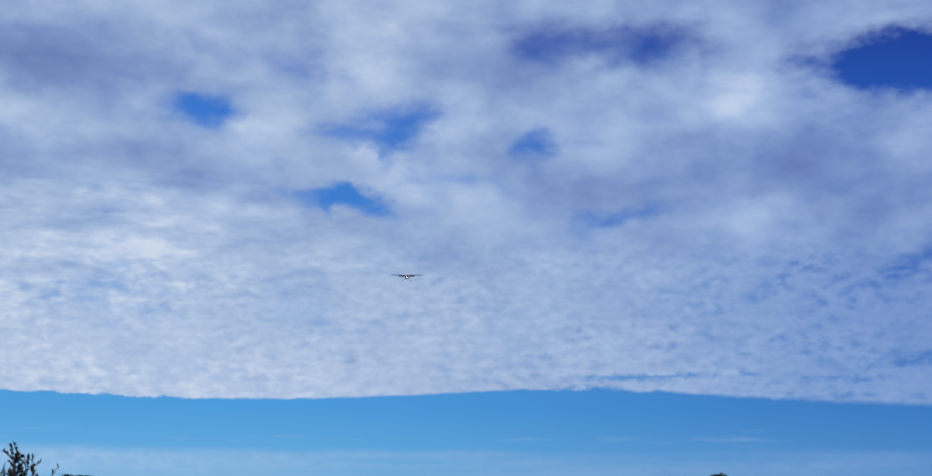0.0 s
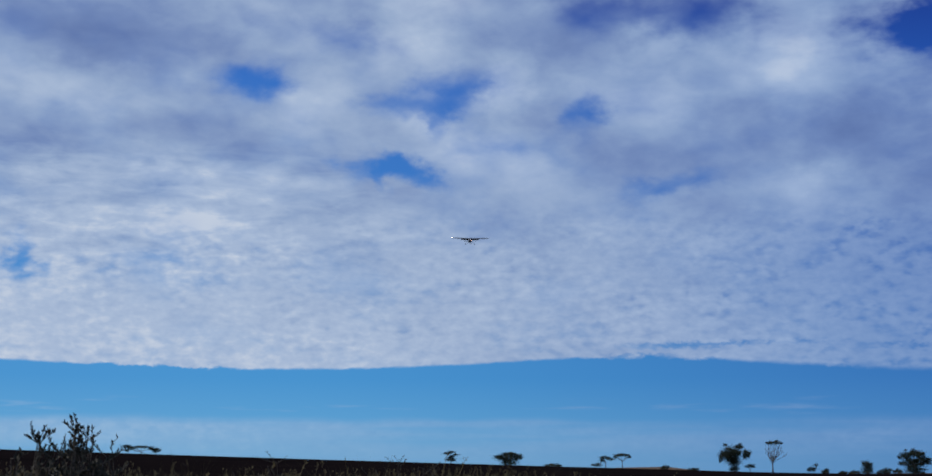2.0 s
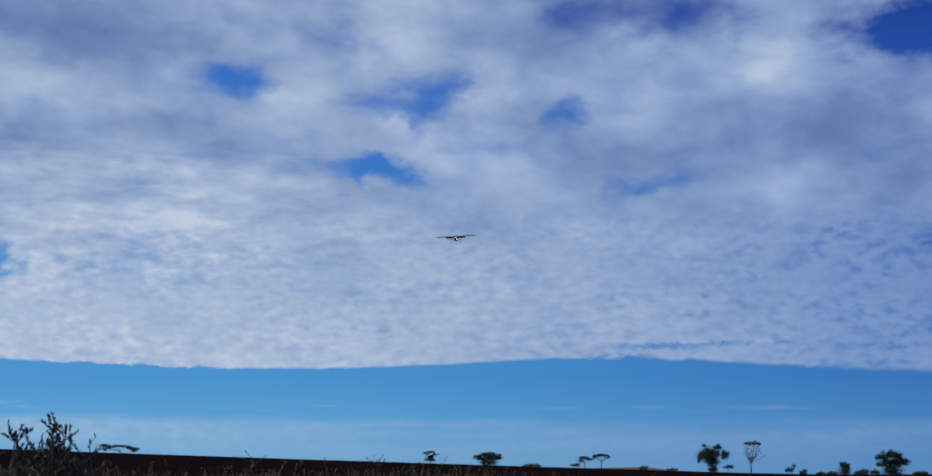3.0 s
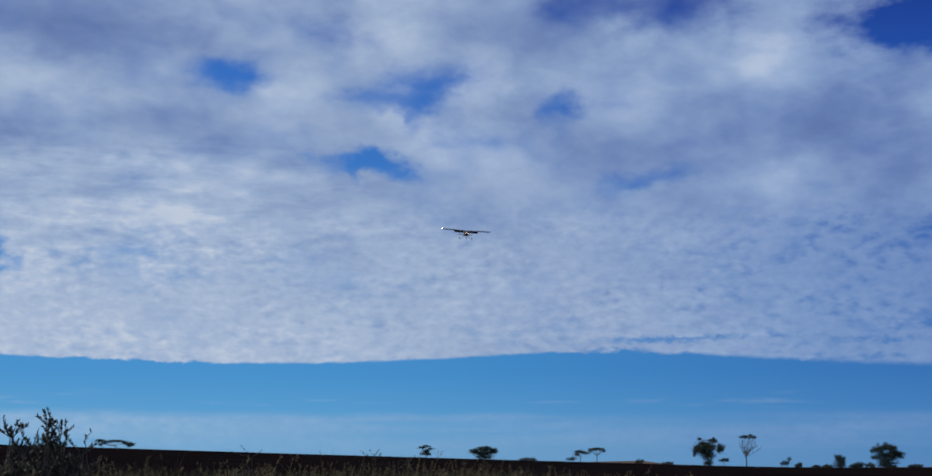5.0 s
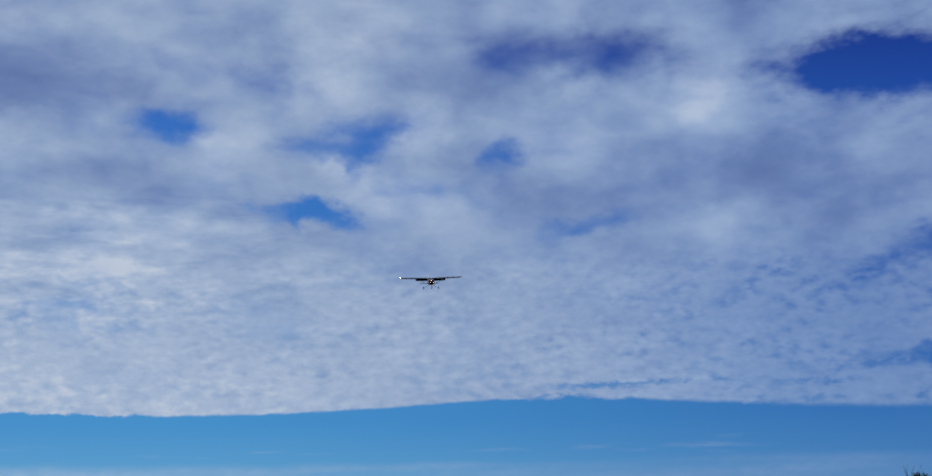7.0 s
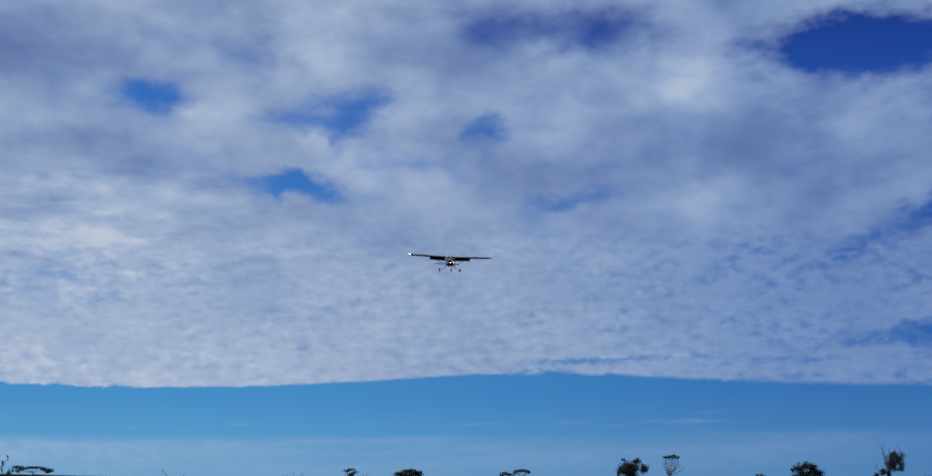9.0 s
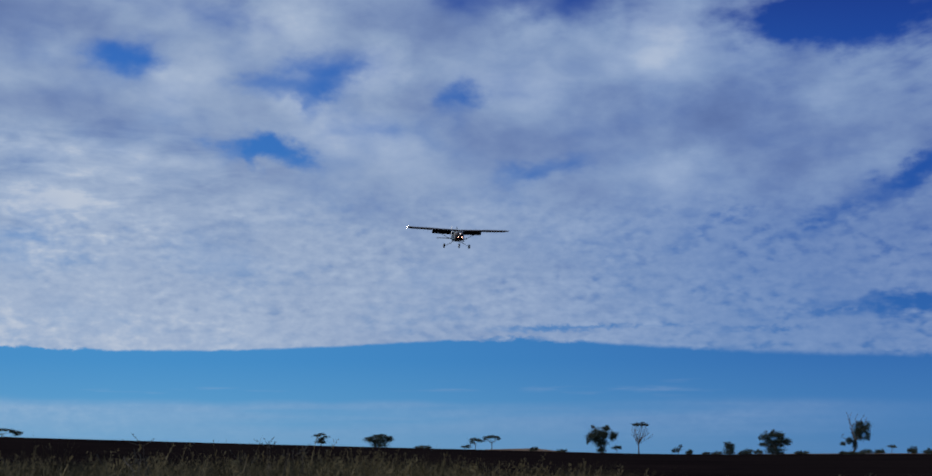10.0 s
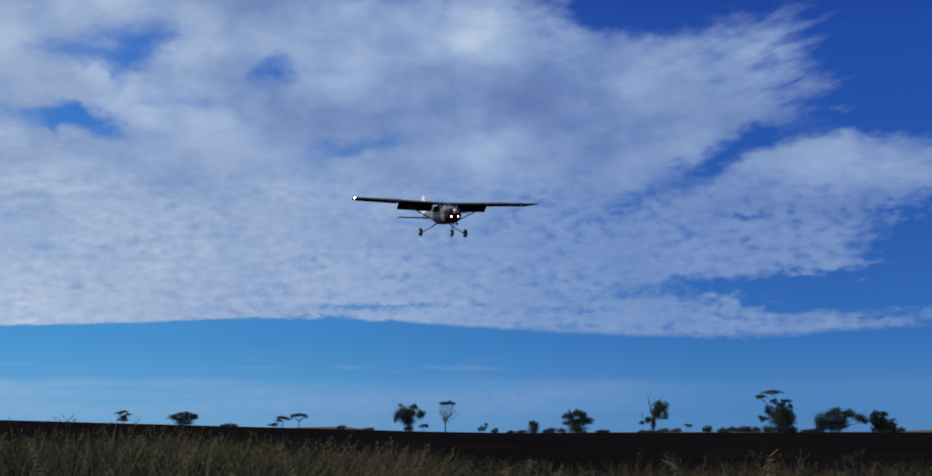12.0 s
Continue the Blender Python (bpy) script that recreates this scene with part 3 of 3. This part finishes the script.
def limb(bm, rng, a, b, r0, r1, bend=0.12, n=5):
    a, b = Vector(a), Vector(b)
    L = (b - a).length
    off = Vector(rng.normal(size=3)) * L * bend
    pts, rad = [], []
    for i in range(n):
        s = i / (n - 1)
        pts.append(a.lerp(b, s) + off * math.sin(math.pi * s))
        rad.append(r0 + (r1 - r0) * s)
    tube(bm, pts, rad, 6)
    return pts


def tree(az, r, h, clumps, label, seed, trunk_r=0.3, lean=0.0, fork=0.35, leaf=LEAF, size=0.17, dense=520.0, bare=(), name="gum_tree", category="tree", group="trees along the field edge"):
    """clumps: (sideways, up, half width, half height) as shares of the tree's height. bare: leafless limb ends the same way."""
    rng = np.random.default_rng(seed)
    clumps = [(cx, cz, rw * 1.14, rh * 1.12) for cx, cz, rw, rh in clumps]
    x, y, z = at(az, r)
    root = new(name)
    root.location, root.rotation_euler = (x, y, z), (0, 0, -radians(az))
    tagged(root, label, category, group)
    bm = bmesh.new()
    top = (lean * h, 0, fork * h)
    limb(bm, rng, (0, 0, -0.4), top, trunk_r, trunk_r * 0.6, 0.04)
    balls = []
    for cx, cz, rw, rh in clumps:
        depth = rng.uniform(-0.5, 0.5) * rw * h
        end = (cx * h, depth, cz * h)
        start = Vector((0, 0, 0)).lerp(Vector(top), rng.uniform(0.75, 1.0))
        pts = limb(bm, rng, start, end, trunk_r * 0.42, trunk_r * 0.08, 0.08)
        for _ in range(3):
            q = Vector(end) + Vector((rng.uniform(-1, 1) * rw * h, rng.uniform(-1, 1) * rw * h, rng.uniform(-0.6, 0.9) * rh * h))
            limb(bm, rng, pts[3], q, trunk_r * 0.14, 0.02, 0.1, 4)
        balls.append((cx * h, depth, cz * h, rw * h, rw * h * 0.9, rh * h))
    for cx, cz in bare:
        pts = limb(bm, rng, top, (cx * h, rng.uniform(-0.1, 0.1) * h, cz * h), trunk_r * 0.26, 0.035, 0.06)
        for p in pts[1:5]:
            limb(bm, rng, p, p + Vector((rng.uniform(-0.09, 0.09) * h, 0, rng.uniform(0.05, 0.14) * h)), 0.05, 0.025, 0.1, 4)
    part("trunk", bm, BARK, root, "grey bark trunk and limbs")
    v, f = leaf_cloud(rng, balls, size, dense)
    tagged(raw_mesh("crown", v, f, leaf, root), "olive-green leaf crown")
    return root


def shrubby(az, r, h, w, seed, label="low dark shrub at the field's edge", name="shrub", leaf=LEAF):
    w *= 0.95
    return tree(az, r, h, [(-0.32 * w / h, 0.34, 0.24 * w / h, 0.4), (0.24 * w / h, 0.42, 0.22 * w / h, 0.48), (0.0, 0.25, 0.42 * w / h, 0.3), (-0.06 * w / h, 0.55, 0.2 * w / h, 0.42)], label, seed,
                0.09, fork=0.2, leaf=leaf, size=0.15, dense=430, name=name, category="shrub", group="shrubs along the field edge")


R = FIELD_EDGE
# broad open gum with two heads
tree(8.73, R, 7.9, [(-0.14, 0.67, 0.34, 0.22), (-0.30, 0.56, 0.2, 0.16), (0.18, 0.88, 0.14, 0.12), (0.42, 0.60, 0.16, 0.17), (-0.31, 0.95, 0.08, 0.04), (-0.04, 0.36, 0.24, 0.2), (-0.5, 0.42, 0.06, 0.1),
                    (0.08, 0.66, 0.18, 0.14), (0.0, 0.1, 0.17, 0.1)],
     "open dark gum tree with drooping clumped crown", 11, 0.32)
# flat-topped tree with bare fan of limbs
tree(10.25, R, 8.9, [(-0.10, 0.93, 0.12, 0.05), (0.07, 0.95, 0.17, 0.05), (0.23, 0.92, 0.10, 0.045)],
     "flat-topped gum with a bare fan of limbs", 12, 0.22, fork=0.30, dense=520,
     bare=((-0.22, 0.62), (-0.2, 0.78), (-0.14, 0.88), (0.3, 0.62), (0.3, 0.76), (0.42, 0.52), (0.24, 0.86), (-0.04, 0.9), (0.1, 0.9), (0.05, 0.8), (0.2, 0.66), (-0.1, 0.7), (0.36, 0.64), (0.14, 0.84)))
tree(15.72, R, 6.8, [(-0.33, 0.72, 0.22, 0.2), (0.05, 0.83, 0.27, 0.15), (0.47, 0.50, 0.21, 0.15), (0.25, 0.66, 0.24, 0.2), (0.0, 0.42, 0.46, 0.24), (-0.54, 0.42, 0.11, 0.08), (-0.6, 0.66, 0.06, 0.05), (0.0, 0.12, 0.4, 0.14)],
     "broad round-crowned gum tree", 13, 0.3)
tree(18.75, R, 11.3, [(0.26, 0.64, 0.20, 0.18), (0.36, 0.44, 0.08, 0.09), (0.14, 0.5, 0.13, 0.15), (-0.08, 0.34, 0.10, 0.08), (-0.23, 0.27, 0.06, 0.05), (0.06, 0.22, 0.07, 0.12), (0.03, 0.03, 0.26, 0.04)],
     "leaning gum with dead twigs above its crown", 14, 0.36, lean=0.08, bare=((-0.10, 1.0), (-0.02, 0.92), (0.1, 0.87), (0.36, 0.86), (0.25, 0.88), (-0.06, 0.78), (-0.26, 0.42)))
tree(23.93, R, 12.0, [(-0.2, 0.95, 0.25, 0.045), (-0.43, 0.85, 0.13, 0.05), (0.15, 0.75, 0.13, 0.04), (0.26, 0.63, 0.06, 0.06), (-0.24, 0.53, 0.10, 0.12), (-0.37, 0.34, 0.12, 0.07), (0.1, 0.53, 0.13, 0.15),
                     (-0.12, 0.74, 0.08, 0.06), (0.02, 0.64, 0.10, 0.08), (-0.06, 0.44, 0.18, 0.13), (0.05, 0.26, 0.30, 0.22), (0.2, 0.35, 0.15, 0.18), (0.3, 0.07, 0.1, 0.08), (-0.28, 0.08, 0.12, 0.07), (0.0, 0.08, 0.3, 0.09)],
     "tall two-tiered gum with an open flat top", 15, 0.4, fork=0.45)
tree(26.24, R, 7.3, [(-0.5, 0.5, 0.36, 0.34), (-0.16, 0.78, 0.3, 0.18), (0.36, 0.74, 0.26, 0.18), (0.78, 0.56, 0.28, 0.16), (-0.14, 0.28, 0.4, 0.24), (0.1, 0.5, 0.3, 0.22), (-0.65, 0.2, 0.22, 0.18), (0.95, 0.42, 0.12, 0.08)],
     "wide low gum tree with open side", 16, 0.34, fork=0.25)
tree(27.82, R, 6.2, [(-0.2, 0.82, 0.19, 0.15), (0.12, 0.84, 0.2, 0.13), (-0.05, 0.52, 0.36, 0.28), (-0.2, 0.2, 0.22, 0.2), (0.2, 0.25, 0.3, 0.24), (0.5, 0.36, 0.22, 0.26), (0.55, 0.12, 0.24, 0.12), (-0.25, 0.55, 0.18, 0.22)],
     "dense boxy dark green tree", 17, 0.25, leaf=LEAF_DARK, dense=620, name="cypress_tree")
tree(13.9, R, 3.7, [(-0.12, 0.74, 0.24, 0.22), (0.16, 0.72, 0.24, 0.22), (0.0, 0.4, 0.4, 0.28), (0.0, 0.12, 0.42, 0.14)], "small upright boxy tree", 18, 0.16)
tree(9.36, R, 2.3, [(0.0, 0.78, 0.5, 0.17), (0.3, 0.66, 0.35, 0.16), (-0.32, 0.62, 0.3, 0.14)], "small rounded tree on a thin trunk", 19, 0.1, name="small_tree")
tree(-2.85, R, 3.6, [(0.0, 0.90, 0.38, 0.09), (-0.34, 0.78, 0.26, 0.09), (0.42, 0.70, 0.24, 0.09), (0.05, 0.56, 0.3, 0.12), (0.0, 0.3, 0.42, 0.18)], "small umbrella-shaped gum on the rise", 20, 0.16)
tree(-0.47, R, 3.7, [(-0.75, 0.60, 0.40, 0.22), (-0.25, 0.82, 0.38, 0.16), (0.3, 0.82, 0.4, 0.18), (0.78, 0.62, 0.36, 0.22), (0.0, 0.48, 0.8, 0.28), (0.0, 0.16, 0.6, 0.2)], "rounded bushy tree on the rise", 21, 0.2)
tree(3.54, R, 3.6, [(-0.05, 0.82, 0.42, 0.13), (0.36, 0.70, 0.28, 0.12), (-0.34, 0.58, 0.26, 0.13), (-0.75, 0.24, 0.35, 0.14)], "small open gum beside a taller one", 22, 0.14, name="small_tree", fork=0.45)
tree(4.2, R, 4.2, [(-0.25, 0.87, 0.32, 0.09), (0.25, 0.88, 0.34, 0.09), (0.0, 0.94, 0.34, 0.06), (0.48, 0.76, 0.14, 0.08), (-0.46, 0.76, 0.12, 0.07)], "umbrella-crowned small gum beside another one", 23, 0.14, fork=0.5, bare=((-0.36, 0.7), (0.3, 0.7)))
tree(-15.45, R, 2.4, [(-1.75, 0.86, 0.6, 0.16), (-1.1, 0.62, 0.5, 0.2), (-0.3, 0.82, 0.6, 0.14), (0.5, 0.80, 0.6, 0.14), (1.2, 0.6, 0.45, 0.22), (1.85, 0.4, 0.5, 0.3), (-1.6, 0.45, 0.3, 0.2)],
     "low spreading tree with gaps under its crown", 24, 0.16, fork=0.3)
tree(11.85, R, 2.8, [(-0.1, 0.45, 0.4, 0.3), (0.25, 0.78, 0.2, 0.22), (-0.45, 0.3, 0.3, 0.22)], "thin scrubby small tree", 25, 0.1, name="small_tree", dense=200)
tree(20.25, R + 15, 2.4, [(0, 0.85, 0.5, 0.13), (0.2, 0.74, 0.35, 0.1)], "distant small mushroom-shaped tree", 26, 0.09, name="small_tree", fork=0.5)
for i, (az, h, w) in enumerate([(1.32, 0.9, 5.5), (5.86, 1.2, 2.8), (7.04, 0.8, 3.2), (12.24, 1.5, 2.2), (12.9, 0.8, 2.6), (14.5, 1.5, 4.2), (15.0, 1.4, 3.0), (13.35, 0.9, 3.5),
                                (16.7, 0.9, 4.5), (19.7, 1.2, 3.2), (20.95, 1.9, 3.0), (21.6, 1.6, 3.6), (21.95, 1.7, 3.2), (22.5, 2.0, 3.6), (22.25, 1.4, 3.4), (22.9, 1.5, 3.4), (25.0, 1.0, 5.0), (28.55, 1.4, 2.4),
                                (19.2, 1.2, 3.6), (18.3, 0.9, 2.4)]):
    shrubby(az + 0.08, R + 3 + (i * 7) % 11, h, w, 40 + i)


# ---------------------------------------------------------------- verge: grass, weeds, bush
def grass_height(az, r):
    """How tall the verge grass grows along the bearing."""
    base = 1.50 - 0.20 / (1 + math.exp(-(az - 2.5) / 1.2)) - 0.34 / (1 + math.exp(-(az - 10.0) / 1.2))
    x, y = r * math.sin(radians(az)), r * math.cos(radians(az))
    return base + 0.36 * noise.noise((x * 0.5, y * 0.5, 1.0)) + 0.22 * noise.noise((x * 1.6, y * 1.6, 4.0))


def make_grass():
    rng = np.random.default_rng(5)
    verts, faces = [], []
    for _ in range(16000):
        az = rng.uniform(-27, 36)
        r = math.sqrt(rng.uniform(13.0 ** 2, 34.0 ** 2))
        hgt = grass_height(az, r)
        if hgt < 0.45 or (az > 10 and rng.uniform() < 0.80):
            continue
        cx, cy, cz = at(az, r)
        lean_a = rng.uniform(0, 2 * math.pi)
        for _ in range(16):
            x, y = cx + rng.normal() * 0.10, cy + rng.normal() * 0.10
            a = lean_a + rng.normal() * 1.6
            L = hgt * rng.uniform(0.45, 1.08)
            out = L * rng.uniform(0.1, 0.9)
            ux, uy = math.cos(a), math.sin(a)
            w = rng.uniform(0.003, 0.009)
            f = rng.uniform(0, math.pi)
            wx, wy = math.cos(f) * w, math.sin(f) * w
            k = len(verts)
            verts += [(x - wx, y - wy, cz), (x + wx, y + wy, cz),
                      (x + ux * out * 0.35 - wx, y + uy * out * 0.35 - wy, cz + L * 0.6), (x + ux * out * 0.35 + wx, y + uy * out * 0.35 + wy, cz + L * 0.6),
                      (x + ux * out, y + uy * out, cz + L * rng.uniform(0.86, 1.0))]
            faces += [(k, k + 1, k + 3, k + 2), (k + 2, k + 3, k + 4)]
    ob = raw_mesh("grass", verts, faces, GRASS)
    tagged(ob, "tall dry olive and straw-coloured grass along the verge", "grass", kind="stuff")
    # seed heads on long pale stalks
    verts, faces = [], []
    for turn in range(1500):
        az = rng.uniform(-26, 34)
        near = turn < 26
        r = rng.uniform(8.0, 12.0) if near else math.sqrt(rng.uniform(13.0 ** 2, 28.0 ** 2))
        if az > 9 and rng.uniform() < 0.85:
            continue
        cx, cy, cz = at(az, r)
        L = max(0.6, grass_height(az, r)) + rng.uniform(0.0, 0.28)
        a = rng.uniform(0, 2 * math.pi)
        ux, uy, out = math.cos(a), math.sin(a), L * (rng.uniform(0.3, 0.6) if near else rng.uniform(0.1, 0.4))
        w = 0.0055
        prev = None
        for i in range(6):
            s = i / 5
            px, py, pz = cx + ux * out * s ** 2, cy + uy * out * s ** 2, cz + L * (s - 0.10 * s ** 3)
            k = len(verts)
            verts += [(px - uy * w * (1 - 0.6 * s), py + ux * w * (1 - 0.6 * s), pz), (px + uy * w * (1 - 0.6 * s), py - ux * w * (1 - 0.6 * s), pz)]
            if prev is not None:
                faces.append((prev, prev + 1, k + 1, k))
            prev = k
        for _ in range(22):
            s = rng.uniform(0.72, 1.02)
            px, py, pz = cx + ux * out * s ** 2, cy + uy * out * s ** 2, cz + L * (s - 0.10 * s ** 3)
            d = rng.normal(size=3) * 0.020
            k = len(verts)
            verts += [(px, py, pz), (px + d[0] + 0.006, py + d[1], pz + d[2] + 0.02), (px + d[0] - 0.006, py + d[1] + 0.006, pz + d[2] + 0.03)]
            faces.append((k, k + 1, k + 2))
    tagged(raw_mesh("seed_heads", verts, faces, STRAW), "pale straw seed heads above the grass", "grass", kind="stuff")


make_grass()


def bush(az, r, h, spread, stems, seed, label, name="bush", leaves=60, leaf_size=0.030, tip=0.15, stout=1.0):
    """Upright twigs from one base with small stiff leaves along them."""
    rng = np.random.default_rng(seed)
    root = new(name)
    root.location, root.rotation_euler = at(az, r), (0, 0, -radians(az))
    tagged(root, label, "weed" if name == "weed" else "shrub", "weeds in the verge" if name == "weed" else "")
    bm = bmesh.new()
    verts, faces = [], []
    for i in range(stems):
        a = rng.uniform(0, 2 * math.pi)
        s0 = rng.uniform(0.0, 1.0)
        L = h * (1.0 - 0.38 * s0 ** 1.5) * rng.uniform(0.84, 1.04)
        ex, ey = math.cos(a) * spread * s0, math.sin(a) * spread * s0
        pts = limb(bm, rng, (ex * 0.1, ey * 0.1, -0.05), (ex, ey, L), 0.011 * stout, 0.005 * stout, 0.05, 6)
        ends = [pts]
        for _ in range(6):
            q = pts[rng.integers(2, 6)]
            e = q + Vector((rng.normal() * 0.10, rng.normal() * 0.10, rng.uniform(0.05, 0.20))) * (h / 2.0)
            ends.append(limb(bm, rng, q, e, 0.006 * stout, 0.004 * stout, 0.06, 4))
        for pl in ends:
            for _ in range(leaves // 4):
                s = rng.uniform(tip, 1.0) * (len(pl) - 1)
                j = min(int(s), len(pl) - 2)
                p = pl[j].lerp(pl[j + 1], s - j)
                d = Vector(rng.normal(size=3)).normalized()
                b = d.orthogonal().normalized() * leaf_size * 0.45
                d = (d + Vector((0, 0, 0.8))) * leaf_size * rng.uniform(0.6, 1.3)
                k = len(verts)
                verts += [tuple(p), tuple(p + d * 0.6 + b), tuple(p + d * 1.2), tuple(p + d * 0.6 - b)]
                faces += [(k, k + 1, k + 2, k + 3)]
    part("stem", bm, TWIG, root, "thin dark branching stems")
    tagged(raw_mesh("foliage", verts, faces, SHRUB_LEAF, root), "small dull leaves")
    return root


bush(-17.95, 14.0, 2.03, 0.50, 54, 3, "upright twiggy wild bush above the dry grass", leaves=130, leaf_size=0.021, stout=0.7)
bush(-19.45, 14.4, 1.94, 0.55, 34, 4, "smaller twiggy bush in the dry grass", leaves=130, leaf_size=0.021, stout=0.7)
bush(-16.6, 14.2, 1.74, 0.30, 12, 6, "smaller twiggy bush in the dry grass", leaves=130, leaf_size=0.021, stout=0.7)
bush(-10.9, 15.0, 1.84, 0.30, 9, 7, "thin tall weed in the dry grass", name="weed", leaves=28, leaf_size=0.016, stout=0.45)
bush(-10.0, 16.0, 1.76, 0.25, 6, 8, "thin tall weed in the dry grass", name="weed", leaves=28, leaf_size=0.016, stout=0.45)
bush(-4.2, 17.0, 1.76, 0.3, 8, 9, "thin tall weed in the dry grass", name="weed", leaves=28, leaf_size=0.016, stout=0.45)
def stalk(az, r, h, side, reach, seed):
    """One tall pale grass stalk that bows over to one side, with a feathery head."""
    rng = np.random.default_rng(seed)
    root = new("grass_stalk")
    root.location, root.rotation_euler = at(az, r), (0, 0, -radians(az))
    tagged(root, "pale dry grass stalk bowing over with a feathery head", "grass", "tall stalks in the verge")
    line = [Vector((side * reach * q ** 2.2, 0.05 * reach * q, h * (q - 0.14 * q ** 4))) for q in (0.0, 0.25, 0.5, 0.7, 0.85, 1.0)]
    bm = bmesh.new()
    tube(bm, line, [0.007, 0.007, 0.006, 0.005, 0.004, 0.002], 6)
    part("stem", bm, STRAW, root)
    verts, faces = [], []
    for _ in range(90):
        q = rng.uniform(0.0, 1.0)
        p = line[3].lerp(line[4], q * 2) if q < 0.5 else line[4].lerp(line[5], q * 2 - 1)
        d = Vector(rng.normal(size=3)) * 0.022 + Vector((side * 0.03, 0, 0.012))
        b = d.orthogonal().normalized() * 0.004
        k = len(verts)
        verts += [tuple(p), tuple(p + d * 0.6 + b), tuple(p + d * 1.2), tuple(p + d * 0.6 - b)]
        faces.append((k, k + 1, k + 2, k + 3))
    tagged(raw_mesh("seed_head", verts, faces, STRAW, root), "feathery straw-coloured head")


for i, (az, r, h, side, reach) in enumerate([(14.2, 9.0, 1.62, -1, 0.22), (15.6, 9.4, 1.64, -1, 0.28), (22.4, 8.6, 1.66, -1, 0.42), (22.4, 8.8, 1.70, 1, 0.16), (2.3, 9.5, 1.62, -1, 0.12),
                                             (5.2, 10.5, 1.78, -1, 0.30), (5.6, 10.8, 1.72, -1, 0.40), (-5.2, 11.0, 1.80, -1, 0.20), (-1.5, 10.4, 1.72, 1, 0.24), (16.3, 9.2, 1.58, -1, 0.2)]):
    stalk(az, r, h, side, reach, 120 + i)
for i, (az, h) in enumerate([(-5.9, 1.64), (-4.9, 1.70), (-6.6, 1.60), (-3.6, 1.62), (-0.5, 1.5), (2.0, 1.45)]):
    bush(az, 14.5 + i * 0.7, h, 0.22, 4, 80 + i, "thin tall weed in the dry grass", name="weed", leaves=24, leaf_size=0.014, tip=0.5, stout=0.35)
for i, (az, r, h, wide) in enumerate([(14.2, 20, 1.2, 0.7), (16.8, 17, 1.15, 0.6), (19.5, 22, 1.25, 0.8), (22.0, 16, 1.1, 0.5), (24.5, 18, 1.3, 0.7), (27.0, 21, 1.3, 0.8), (29.5, 17, 1.2, 0.6), (11.6, 19, 1.15, 0.6)]):
    bush(az, r, h, wide, 18, 60 + i, "dark weedy clump in the dry grass", name="weed", leaves=80, leaf_size=0.020, stout=0.6)


# ---------------------------------------------------------------- movement
FLIGHT = [  # seconds, place of the wing's middle, bank
    (0.0, -21.0, 470.5, 80.33, -1.0), (0.5, -18.9, 455.0, 79.01, -0.5), (1.0, -18.50, 439.5, 76.50, 2.0), (1.5, -16.9, 424.0, 74.58, 2.0),
    (2.0, -14.7, 407.5, 71.76, 0.5), (2.5, -13.3, 391.0, 69.44, -1.5), (3.0, -12.0, 374.5, 66.62, -4.0), (5.0, -6.4, 309.5, 55.30, 3.6),
    (5.5, -5.0, 293.2, 52.53, -1.0), (6.0, -3.65, 277.0, 49.81, -3.0), (6.5, -2.25, 261.0, 46.94, -2.3), (7.0, -1.10, 245.0, 44.18, -1.2),
    (9.0, 4.20, 180.0, 32.20, 2.2), (9.5, 5.50, 163.5, 29.11, 1.2), (10.0, 7.23, 147.0, 25.85, 1.4), (10.5, 8.94, 130.4, 23.04, 2.0),
    (11.0, 10.72, 113.3, 20.33, 1.8), (11.5, 12.52, 96.0, 17.57, 0.5), (12.0, 14.25, 78.6, 15.04, -0.6),
]


def motions():
    rows = []
    for t, x, y, z, bank in FLIGHT:
        rows.append((t, Matrix.Translation((x, y, z)) @ pose(0, 0, 0, 0, 0, 4.6) @ pose(0, 0, 0, 4.2, 0, 0) @ pose(0, 0, 0, 0, bank, 0)))
    walk(aircraft, rows)
    hub = Matrix.Translation((0, -2.0, -0.57))
    walk(propeller, [(i / 30, hub @ pose(0, 0, 0, 0, 77.0 * i, 0)) for i in range(361)])


motions()
